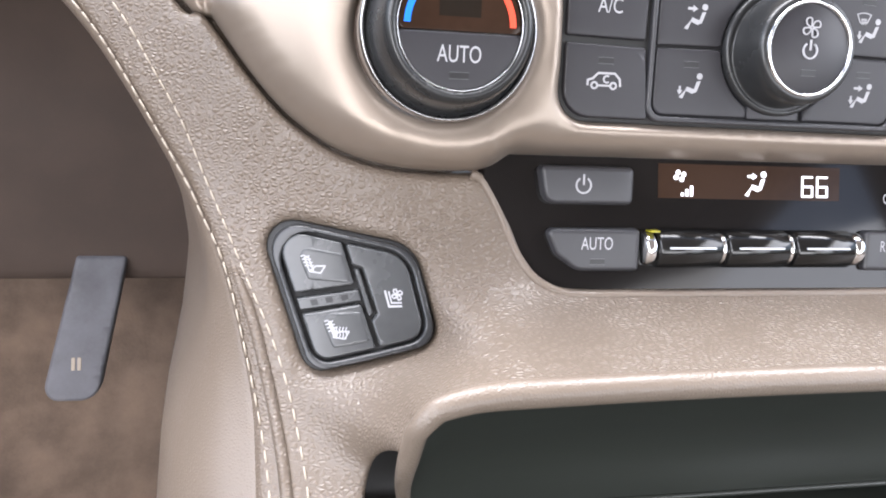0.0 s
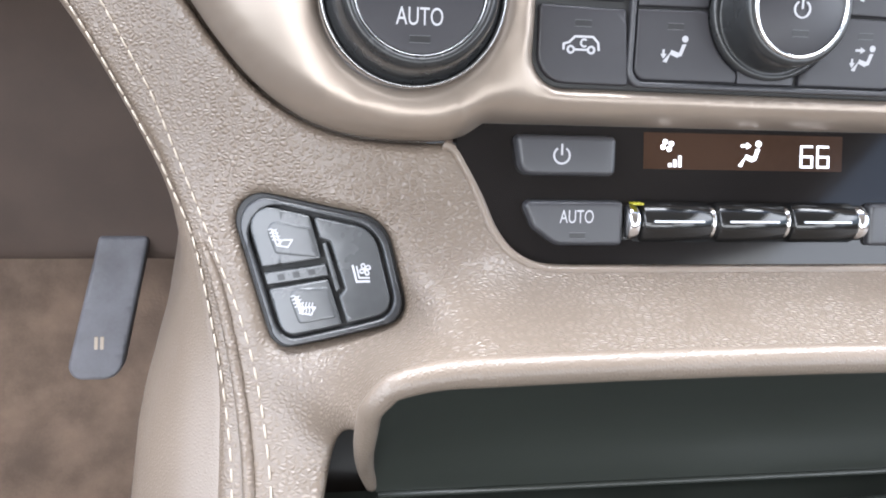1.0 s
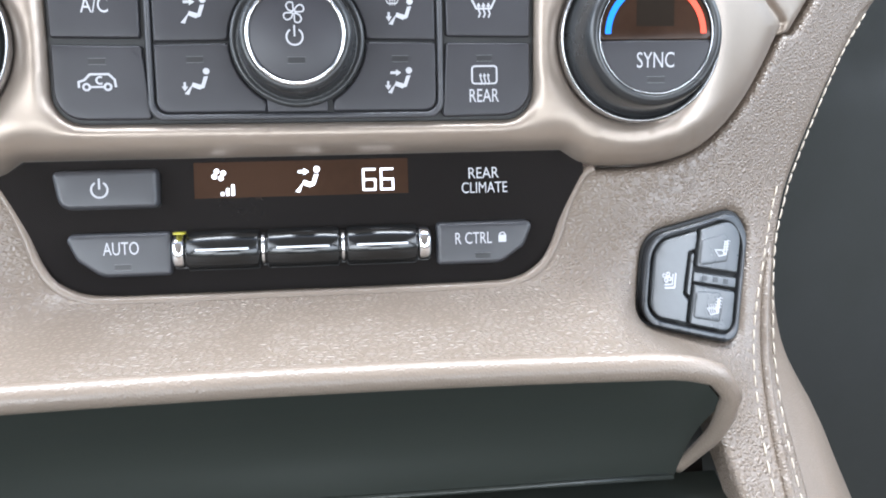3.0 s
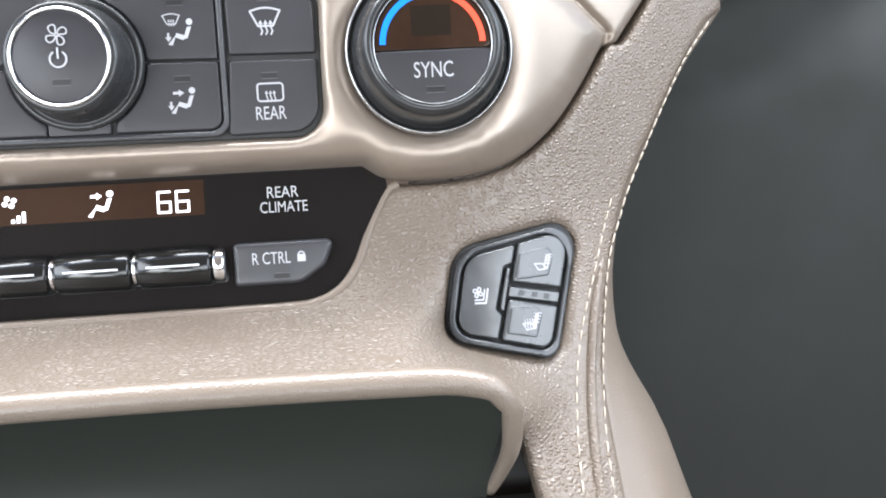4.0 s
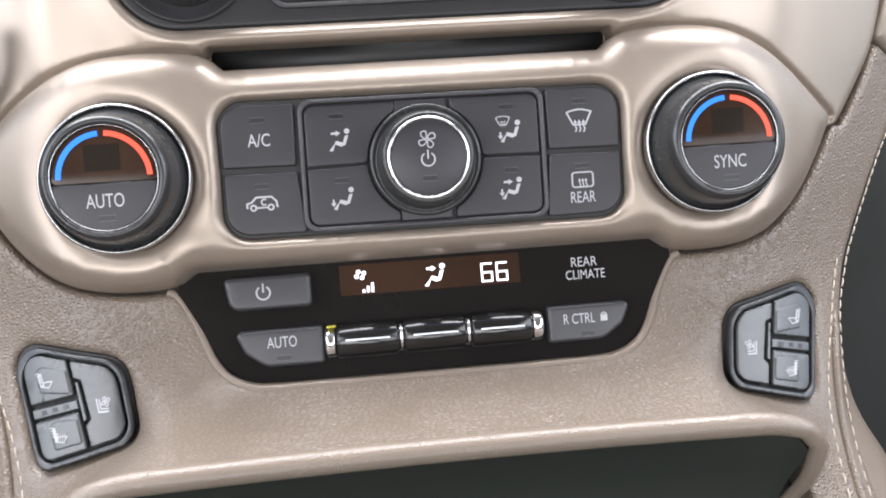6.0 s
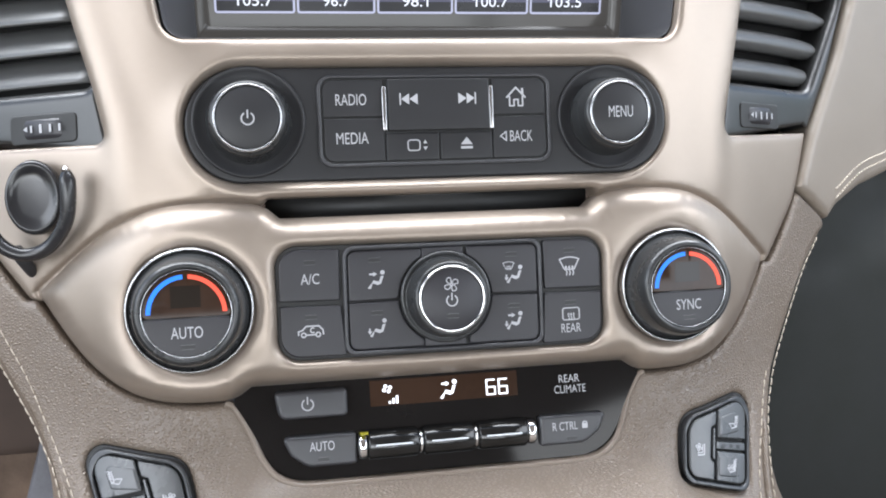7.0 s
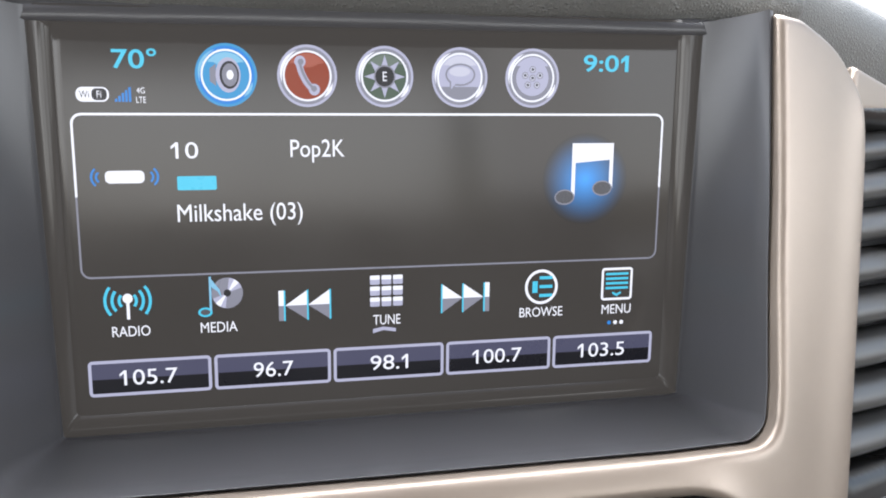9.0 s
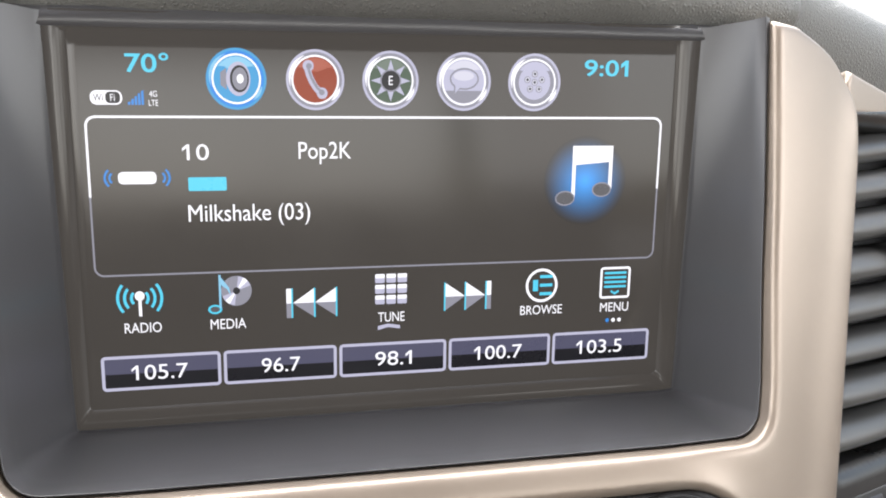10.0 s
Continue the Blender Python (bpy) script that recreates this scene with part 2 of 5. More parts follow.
def rect(u0, v0, u1, v1, r=0.0):
    return fillet([(u0, v0, r), (u1, v0, r), (u1, v1, r), (u0, v1, r)])


def mirror(points):
    return [(-p[0], *p[1:]) for p in reversed(points)]


def resample(loop, step):
    pts = [Vector(p) for p in loop]
    out = []
    for a, b in zip(pts, pts[1:] + pts[:1]):
        gap = (b - a).length
        if gap < 1e-4:
            continue
        n = max(1, math.ceil(gap / step))
        out += [a.lerp(b, i / n) for i in range(n)]
    return np.array([(p.x, p.y) for p in out])


def inside(pts, loop):
    x, y = pts[:, 0][:, None], pts[:, 1][:, None]
    a, b = loop, np.roll(loop, -1, 0)
    crosses = (a[:, 1] > y) != (b[:, 1] > y)
    with np.errstate(divide="ignore", invalid="ignore"):
        at = (b[:, 0] - a[:, 0]) * (y - a[:, 1]) / (b[:, 1] - a[:, 1]) + a[:, 0]
    return (crosses & (x < at)).sum(1) % 2 == 1


def distance(pts, loop):
    a, b = loop, np.roll(loop, -1, 0)
    ab = b - a
    best = np.full(len(pts), 1e9)
    for k in range(0, len(pts), 2000):
        p = pts[k:k + 2000]
        s = np.clip(((p[:, None] - a) * ab).sum(2) / ((ab ** 2).sum(1) + 1e-12), 0, 1)
        gap = p[:, None] - (a + s[..., None] * ab)
        best[k:k + 2000] = np.sqrt((gap ** 2).sum(2)).min(1)
    return best


def sheet(outer, holes=(), top=level(0), roll=(1.0, 1.0), hole_roll=None, skirt=3.0, step=4.0, edge_step=None, sharp=None, more=None, relax=0):
    """A skin over the outline, less the holes, at the height top(u, v), that rolls down at its edges (width, drop) and has sides skirt deep; no roll along the line sharp."""
    hole_roll = hole_roll or roll
    edge_step = edge_step or step
    loops = [resample(outer, edge_step)] + [resample(h, edge_step) for h in holes]
    rolls = [roll] + [hole_roll] * len(holes)
    extra = []
    for loop, (width, drop) in zip(loops, rolls):
        if width <= 0:
            continue
        along = np.roll(loop, -1, 0) - np.roll(loop, 1, 0)
        normal = np.stack([-along[:, 1], along[:, 0]], 1) / (np.linalg.norm(along, axis=1)[:, None] + 1e-9)
        for sign in (1, -1):
            for f in (0.04, 0.12, 0.24, 0.4, 0.6, 0.8, 1.0):
                ring = loop + sign * f * width * normal
                extra.append(ring[distance(ring, loop) > f * width * 0.97])
    lo, hi = loops[0].min(0), loops[0].max(0)
    grid = np.stack(np.meshgrid(np.arange(lo[0] + step / 2, hi[0], step), np.arange(lo[1] + step / 2, hi[1], step)), -1).reshape(-1, 2)
    extra.append(grid)
    if more is not None:
        extra.append(np.array(more))
    pts = np.concatenate(extra)
    keep = inside(pts, loops[0])
    for loop in loops[1:]:
        keep &= ~inside(pts, loop)
    pts = pts[keep]
    near = np.min([distance(pts, loop) for loop in loops], 0)
    pts = pts[near > 0.02 * max(0.5, step)]
    coords, edges, at = [], [], 0
    for loop in loops:
        coords += [Vector(p) for p in loop]
        edges += [(at + i, at + (i + 1) % len(loop)) for i in range(len(loop))]
        at += len(loop)
    coords += [Vector(p) for p in pts]
    verts, _, faces, *_ = geometry.delaunay_2d_cdt(coords, edges, [], 1, 1e-5)
    verts = np.array([(p.x, p.y) for p in verts])
    tri = np.array([(f[0], f[i], f[i + 1]) for f in faces for i in range(1, len(f) - 1)])
    mid = verts[tri].mean(1)
    keep = inside(mid, loops[0])
    for loop in loops[1:]:
        keep &= ~inside(mid, loop)
    tri = tri[keep]
    down = np.zeros(len(verts))
    for loop, (width, drop) in zip(loops, rolls):
        if width > 0:
            d = np.clip(distance(verts, loop) / width, 0, 1)
            down = (down ** 3 + (drop * (1 - np.sqrt(np.clip(1 - (1 - d) ** 2, 0, 1)))) ** 3) ** (1 / 3)
    if sharp is not None:
        away = np.clip((distance(verts, sharp) - 0.5) / 5.0, 0, 1)
        down = down * away
    bm = bmesh.new()
    made = [None] * len(verts)
    used = np.unique(tri)
    place = np.zeros((len(verts), 3))
    for i in used:
        u, v = verts[i]
        place[i] = (u, v, top(u, v) - down[i])
    if relax:
        pairs = np.unique(np.sort(np.concatenate([tri[:, [0, 1]], tri[:, [1, 2]], tri[:, [2, 0]]]), axis=1), axis=0)
        free = np.ones(len(verts), bool)
        for loop in loops:
            free &= distance(verts, loop) > 0.05
        count = np.bincount(pairs.ravel(), minlength=len(verts))
        for _ in range(relax):
            total = np.zeros_like(place)
            np.add.at(total, pairs[:, 0], place[pairs[:, 1]])
            np.add.at(total, pairs[:, 1], place[pairs[:, 0]])
            mean = total / np.maximum(count, 1)[:, None]
            place[free] = 0.4 * place[free] + 0.6 * mean[free]
    for i in used:
        made[i] = bm.verts.new(P(*place[i]))
    for a, b, c in tri:
        try:
            bm.faces.new((made[a], made[b], made[c]))
        except ValueError:
            pass
    if skirt:
        rim = [e for e in bm.edges if e.is_boundary]
        got = bmesh.ops.extrude_edge_only(bm, edges=rim)
        bmesh.ops.translate(bm, vec=P(0, 0, -skirt), verts=[g for g in got["geom"] if isinstance(g, bmesh.types.BMVert)])
    return bm


def slab(outline, top, height, roll=0.5):
    """A raised piece with a rounded rim."""
    return sheet(outline, (), top, (roll, roll), skirt=height, step=6.0, edge_step=1.4)


def lathe(u, v, profile, n=64, flutes=0, depth=0.0):
    """Turned about the axis out of the face; profile of (radius, w)."""
    bm = bmesh.new()
    rings = []
    for r, w in profile:
        if r < 1e-6:
            rings.append([bm.verts.new(P(u, v, w))])
        else:
            cut = [1 - depth * (0.5 + 0.5 * math.cos(2 * math.pi * k * flutes / n)) / r for k in range(n)]
            rings.append([bm.verts.new(P(u + r * c * math.cos(2 * math.pi * k / n), v + r * c * math.sin(2 * math.pi * k / n), w)) for k, c in enumerate(cut)])
    for a, b in zip(rings, rings[1:]):
        for k in range(n):
            j = (k + 1) % n
            q = [a[k % len(a)], a[j % len(a)], b[j % len(b)], b[k % len(b)]]
            q = list(dict.fromkeys(q))
            if len(q) > 2:
                bm.faces.new(q)
    return bm


def tube(path, radius, n=12, bm=None, caps=True):
    """A round bar along points of the console's frame; radius a number or a list."""
    bm = bm or bmesh.new()
    pts = [P(*p) for p in path]
    rings = []
    up = None
    for k, p in enumerate(pts):
        d = (pts[min(k + 1, len(pts) - 1)] - pts[max(k - 1, 0)]).normalized()
        if up is None:
            up = d.orthogonal().normalized()
        up = (up - d * up.dot(d)).normalized()
        side = d.cross(up)
        r = (radius[k] if isinstance(radius, (list, tuple)) else radius) * 0.001
        rings.append([bm.verts.new(p + r * (math.cos(2 * math.pi * i / n) * up + math.sin(2 * math.pi * i / n) * side)) for i in range(n)])
    for a, b in zip(rings, rings[1:]):
        for i in range(n):
            bm.faces.new((a[i], a[(i + 1) % n], b[(i + 1) % n], b[i]))
    if caps:
        bm.faces.new(rings[0][::-1])
        bm.faces.new(rings[-1])
    return bm


def loft(rows, closed=False, bm=None):
    """A skin through rows of points of the console's frame."""
    bm = bm or bmesh.new()
    made = [[bm.verts.new(P(*p)) for p in row] for row in rows]
    for a, b in zip(made, made[1:]):
        n = len(a)
        for k in range(n if closed else n - 1):
            bm.faces.new((a[k], a[(k + 1) % n], b[(k + 1) % n], b[k]))
    return bm


def block(u0, v0, w0, u1, v1, w1, bevel=0.0, bm=None):
    bm = bm or bmesh.new()
    corners = [bm.verts.new(P(u, v, w)) for w in (w0, w1) for u, v in ((u0, v0), (u1, v0), (u1, v1), (u0, v1))]
    for f in ((0, 3, 2, 1), (4, 5, 6, 7), (0, 1, 5, 4), (1, 2, 6, 5), (2, 3, 7, 6), (3, 0, 4, 7)):
        bm.faces.new([corners[i] for i in f])
    if bevel:
        bmesh.ops.bevel(bm, geom=list(bm.edges), offset=bevel * 0.001, segments=2, affect="EDGES", profile=0.6)
    return bm


def flat(polygons, top, thick=0.12, bm=None):
    """Thin raised pieces (print) from a list of outlines."""
    bm = bm or bmesh.new()
    for k, poly in enumerate(polygons):
        lift = thick + 0.004 * k
        a = [bm.verts.new(P(u, v, top(u, v) + lift)) for u, v in poly]
        b = [bm.verts.new(P(u, v, top(u, v))) for u, v in poly]
        face = bm.faces.new(a)
        bm.normal_update()
        bmesh.ops.triangulate(bm, faces=[face])
        n = len(poly)
        for i in range(n):
            bm.faces.new((a[i], a[(i + 1) % n], b[(i + 1) % n], b[i]))
    return bm


def stroke(points, width, closed=False):
    """Outlines of a drawn line."""
    pts = [Vector(p) for p in points]
    out = []
    pairs = list(zip(pts, pts[1:])) + ([(pts[-1], pts[0])] if closed else [])
    for a, b in pairs:
        d = (b - a).normalized() if (b - a).length > 1e-6 else Vector((1, 0))
        n = Vector((-d.y, d.x)) * width / 2
        e = d * width * 0.25
        out.append([tuple(p) for p in (a - e - n, b + e - n, b + e + n, a - e + n)])
    return out


def arc(u, v, r, a0, a1, n=12):
    return [(u + r * math.cos(radians(a0 + (a1 - a0) * k / n)), v + r * math.sin(radians(a0 + (a1 - a0) * k / n))) for k in range(n + 1)]


def band(u, v, r0, r1, a0, a1, n=20):
    return arc(u, v, r1, a0, a1, n) + arc(u, v, r0, a1, a0, n)


def text(words, u, v, size, top, squeeze=0.82, thick=0.12, width=None, bold=0.0):
    """Letters centred on (u, v); size is the height of a capital in millimetres."""
    curve = bpy.data.curves.new("letters", "FONT")
    curve.body, curve.size, curve.align_x, curve.align_y = words, 1.0, "CENTER", "CENTER"
    curve.resolution_u, curve.offset = 4, bold
    ob = bpy.data.objects.new("letters", curve)
    scene.collection.objects.link(ob)
    mesh = bpy.data.meshes.new_from_object(ob.evaluated_get(bpy.context.evaluated_depsgraph_get()))
    bpy.data.objects.remove(ob)
    bpy.data.curves.remove(curve)
    bm = bmesh.new()
    bm.from_mesh(mesh)
    bpy.data.meshes.remove(mesh)
    xs, ys = [q.co.x for q in bm.verts], [q.co.y for q in bm.verts]
    k = size / 0.7
    kx = k * squeeze if width is None else width / (max(xs) - min(xs))
    cx, cy = (max(xs) + min(xs)) / 2, (max(ys) + min(ys)) / 2
    if not any(c in words for c in "gpqyj(,"):
        k = size / (max(ys) - min(ys))
    for q in bm.verts:
        x, y = u + (q.co.x - cx) * kx, v + (q.co.y - cy) * k
        q.co = P(x, y, top(x, y) + thick)
    if words.strip("0123456789.:") == "":
        flag_ones(bm, size, top, thick)
    return bm


def flag_ones(bm, size, top, thick):
    """Adds the slanted flag to each plain upright 1 of a number."""
    left, ones = set(bm.verts), []
    while left:
        island, todo = [], [left.pop()]
        while todo:
            q = todo.pop()
            island.append(q)
            near = [e.other_vert(q) for e in q.link_edges]
            todo += [n for n in near if n in left]
            left.difference_update(near)
        xs, zs = [q.co.x * 1000 for q in island], [q.co.z * 1000 for q in island]
        if max(zs) - min(zs) > 0.8 * size and max(xs) - min(xs) < 0.3 * size:
            ones.append((min(xs), max(xs), max(zs)))
    for x0, x1, y1 in ones:
        t = x1 - x0
        corners = [(x0 + 0.1 * t, y1), (x0 - 0.27 * size, y1 - 0.24 * size), (x0 - 0.27 * size, y1 - 0.24 * size - 1.0 * t), (x0 + 0.1 * t, y1 - 1.1 * t)]
        bm.faces.new([bm.verts.new(P(x, y, top(x, y) + thick)) for x, y in corners])


# ---- upper bezel round the display ----
side_edge = flow([(180, 61.5), (170.5, 35), (161, 21), (149, 6)], 5)[::-1]
foot_right = [(0, 38.6), (61, 38.6), (65, 34), (100, 30), (125, 18), (139, 3)] + side_edge
vent_side = flow([(127, 58.6), (124.2, 63), (128.4, 80), (135, 107), (143, 142), (150, 172), (151.6, 188), (148.2, 199), (139, 208), (122, 214)], 5)
LEFT_VENT = 7.5
vent_side_left = fillet([(136, 61, 0), (116.2, 60.4, 3.2), (122, 85, 0)], 5)[:-1] + [(u - LEFT_VENT, v) for u, v in flow([(128.4, 82), (135, 107), (143, 142), (150, 172), (151.6, 188), (148.2, 199), (139, 208), (122, 214)], 5)]


def opening_half(du):
    """Half of the display's opening, from the top down to the middle of its lower edge."""
    return flow([(109 + du, 214), (105 + du, 170), (101.5 + du, 140), (99 + du, 111)], 5) + fillet([(99 + du, 111, 0), (96.5 + du, 96.0, 13), (70, 95.6, 0)], 10)[1:] + [(0, 95.6)]


opening_right, opening_left = opening_half(2.5), opening_half(-2.0)
# the display's opening is a notch from above, so the outline runs down and up again inside it
upper_outline = foot_right + vent_side + opening_right + mirror(foot_right + vent_side_left + opening_left)[1:-1]


climate_right = flow([(57, 31.4), (62.5, 35.6), (72, 37.6), (91, 37.6), (106, 34.6), (120, 28), (133, 18.5), (146, 8.2)], 5)
climate_right = flow([(69.5, -28), (76, -31.8), (86, -32.6), (100, -31.8), (113, -28), (125, -19.5), (135, -8), (145, 6.5)], 5) + climate_right[::-1]
climate_outline = climate_right + mirror(climate_right)
climate_array = resample(climate_outline, 0.5)


def upper_height(u, v):
    # a soft ridge round the radio's opening and along the display's opening
    d = max(abs(u) - 66, 0)
    ring = math.hypot(d, (v - 65) * 1.0)
    seam = np.sqrt(((climate_array - (u, v)) ** 2).sum(1).min())
    # a fold runs down beside each vent, where the face turns back
    fold = (118 + 0.26 * max(0.0, v - 66) if u > 0 else 111 + 0.26 * max(0.0, v - 66)) - abs(u)
    crest = 1.7 * max(0.0, 1 - abs(fold) / 8) ** 1.3 * min(1.0, max(0.0, (v - 30) / 10))
    return base(u, v) + crest + 1.6 * math.exp(-((ring - 24.5) / 3.0) ** 2) - 3.0 * math.exp(-(seam / 0.9) ** 2)


radio_outline = fillet([(-88.5, 44.4, 20.3), (92, 44.2, 20.3), (92, 85.2, 20.3), (-88.5, 85.2, 20.3)], 16)
upper = thing("upper_bezel", "champagne metallic plastic bezel framing the dashboard display", "dash trim", (0, 60, -7), kind="structure")
seam_points = []
for k in range(0, len(climate_array), 2):
    side = climate_array[(k + 1) % len(climate_array)] - climate_array[k - 1]
    side = side / np.linalg.norm(side)
    seam_points += [(climate_array[k][0] + side[1] * off, climate_array[k][1] - side[0] * off) for off in (-1.6, -0.8, 0, 0.5, 1.0, 1.6, 2.2)]
part("bezel_skin", sheet(upper_outline, [radio_outline], upper_height, (3.0, 2.4), (3.2, 3.6), 9, 3.0, 1.4, more=seam_points, relax=3), CHAMPAGNE, upper)

# ---- climate bezel ----
def climate_height(u, v):
    a = math.hypot(abs(u) - 88.5, v)
    ridge = 1.8 * math.exp(-((a - 27.6) / 3.4) ** 2)
    return base(u, v) + 8.2 + ridge - 0.12 * max(0, a - 30) / (1 + math.exp((106 - abs(u)) / 3))


DIAL = 88.5
block_outline = fillet([(-59.6, -19, 8), (60.6, -19.8, 8), (61, 20.4, 8), (-59.6, 21.4, 8)], 8)
climate = thing("climate_bezel", "champagne metallic plastic bezel round the climate controls", "dash trim", (0, 0, 0), kind="structure")
part("bezel_skin", sheet(climate_outline, [circle(-DIAL, 1.2, 21.1, 72), circle(DIAL, 0.3, 21.1, 72), block_outline], climate_height, (9, 8.6), (3.0, 3.2), 6, 1.7, 1.0, relax=14), CHAMPAGNE, climate)
part("slot_lining", block(-62, 31.0, -26, 62, 40, -19), SEAM, climate, "black lining of the narrow slot")

# ---- leather console face ----
edge_right = flow([(174, 34.2), (193, 21), (184, 12), (172, -4), (160, -23), (150, -39.5), (141.5, -60), (136, -80), (133, -100), (133, -150)], 5)
panel_edge = [(0, -62.6)] + flow([(46, -62.6), (55, -61.9), (61.5, -58.8), (65.8, -53.4), (68.6, -47), (71.6, -40.4), (75.6, -33.8)], 5) + [(77, -33.2), (84, -34.4)]
inner_top = flow([(86, -33.8), (100.5, -32.8), (113.6, -28.8), (126, -20.2), (136, -8.6), (146.2, 5.0), (150.8, 5.6), (162.2, 20.2), (171.4, 34.8)], 4)


def switch_quad(sign, grow=0.0):
    """Corners of a seat switch: outer top, inner top, inner bottom, outer bottom."""
    quad = [(131.8, -46.2), (93.8, -52.3), (88.7, -74.4), (119.3, -83.0)]
    cu = sum(q[0] for q in quad) / 4
    cv = sum(q[1] for q in quad) / 4
    return [(sign * (cu + (u - cu) * (1 + grow / 17)), cv + (v - cv) * (1 + grow / 17)) for u, v in quad]


def switch_outline(sign, grow=0.0, r=(7, 8.5, 5.2, 4.6)):
    return fillet([(u, v, k) for (u, v), k in zip(switch_quad(sign, grow), r)], 8)


# the leather runs out below into an overhanging brow with a rolled lip over the bin
N = 41


def brow_lip(s):
    """The line of the rolled lip; s from -1 to 1."""
    a = abs(s)
    u = 100 * math.copysign(min(1.0, 1.06 * a) ** 0.97 if a < 0.9 else 0.955 + 0.45 * (a - 0.9), s) if a else 0.0
    v = -76.0 - 2.0 * a ** 2 - 7.5 * max(0, (a - 0.75) / 0.25) ** 2.2
    return u, v, 36.5 - 2.2 * max(0, (a - 0.75) / 0.25) ** 2


lip_half = flow([(101.6, -92.2), (100.8, -89.5), (99.2, -86), (96.8, -82.2), (91, -78.6), (80, -76.6), (50, -74.8), (0, -74)], 8)
lip_line = lip_half + [(-u, v) for u, v in lip_half[::-1][1:]]
lip_array = resample(lip_line + lip_line[::-1][1:-1], 0.25)
# where the leather lies flat again: under the panel, round the switches, down the legs
rest_half = flow([(0, -62.4), (40, -62.4), (58, -61.4), (72, -58.6), (84, -60), (90.4, -65), (89.4, -72), (93, -76.8), (105, -80.4), (118, -84.6), (122, -90), (118.5, -102), (114, -116), (112, -150)], 6)
rest_line = [(-u, v) for u, v in rest_half[::-1][:-1]] + rest_half
rest_array = resample(rest_line + rest_line[::-1][1:-1], 0.4)


def brow_height(u, v):
    """How far the brow stands out from the face."""
    if v < -55 and inside(np.array([(u, v)]), brow_zone)[0]:
        d = np.sqrt(((lip_array - (u, v)) ** 2).sum(1).min())
        e = np.sqrt(((rest_array - (u, v)) ** 2).sum(1).min())
        crest = 35.5 - 4.0 * max(0.0, (abs(u) - 90) / 10) - 0.75 * max(0.0, -90 - v)
        return max(0.0, crest - base(u, v)) * (e / (d + e + 1e-6)) ** 1.9
    return 0.0


brow_zone = np.array(rest_line + [(112, -160), (-112, -160)])

console = thing("console_face", "taupe stitched leather face of the centre console", "console", (0, -60, 0), kind="structure")


def leather_height(u, v):
    h = base(u, v)
    # a shallow sunk rim round each switch
    rise = 0.0
    if abs(u) > 70 and -100 < v < -30:
        d = np.sqrt(((switch_array - (abs(u), v)) ** 2).sum(1).min())
        rise = 0.55 * math.exp(-((d - 4.6) / 1.7) ** 2) - 0.5 * math.exp(-(d / 2.2) ** 2)
    return h + rise + brow_height(u, v)


switch_array = resample(switch_outline(1, 0.7), 0.5)
leg = flow([(112, -150), (109.5, -120), (107.4, -108), (105, -99), (101.6, -92.2)], 5)
leather_right = panel_edge[1:-1] + inner_top + edge_right + leg[:-1] + lip_half
leather_outline = leather_right[:-1] + [(0, -74)] + mirror(leather_right[:-1])
near_lip = []
for off in (0.4, 0.9, 1.5, 2.2, 3.0, 4.0, 5.2, 6.6, 8.2, 10.0):
    for k in range(1, len(lip_line) - 1):
        side = Vector(lip_line[k + 1]) - Vector(lip_line[k - 1])
        near_lip.append((lip_line[k][0] + side.y / side.length * off, lip_line[k][1] - side.x / side.length * off))
part("leather_skin", sheet(leather_outline, [switch_outline(1, 0.7), switch_outline(-1, 0.7)], leather_height, (2.6, 3.4), (2.6, 2.6), 10, 2.2, 1.6, sharp=lip_array, more=near_lip, relax=4), LEATHER, console)
turned_in = [(176, 30), (160, 2), (142, -18), (118, -38), (82, -38), (82, -26), (105, -26), (120, -15), (135, 0), (146, 15), (164, 37)]
for outline in (turned_in, mirror(turned_in)):
    part("turned_edge", sheet(outline, (), over(-9), (0, 0), skirt=0, step=8), LEATHER, console, "leather turned in behind the edge")

lip_path = [brow_lip(-1 + 2 * i / 60) for i in range(61)]
foot = [(-97, -113, 10), (-99, -106, 17), (-100.3, -98, 25.5), (-100.4, -90.5, 31.5)]
lip_path = flow(foot, 4)[:-1] + lip_path + [(-u, v, w) for u, v, w in flow(foot, 4)[:-1]][::-1]
part("rolled_lip", tube(lip_path, [1.5 + 1.8 * min(1, 0.05 * min(k, len(lip_path) - 1 - k)) for k in range(len(lip_path))], 16), LIPLEATHER, console, "rolled leather lip with a bright worn edge")

# the leather is wrapped over a bead along the rear panel's edge
bead = flow([(0, -63.6), (46, -63.6), (55.4, -62.9), (62.3, -59.6), (66.8, -54), (69.6, -47.4), (72.5, -41), (76.3, -34.8), (79, -33.4)], 5)
bead = [(u, v, base(u, v) - 0.9) for u, v in bead]
part("edge_bead", tube([(-u, v, w) for u, v, w in bead[::-1]] + bead[1:], 1.25, 10), LIPLEATHER, console, "smooth leather bead along the panel edge")

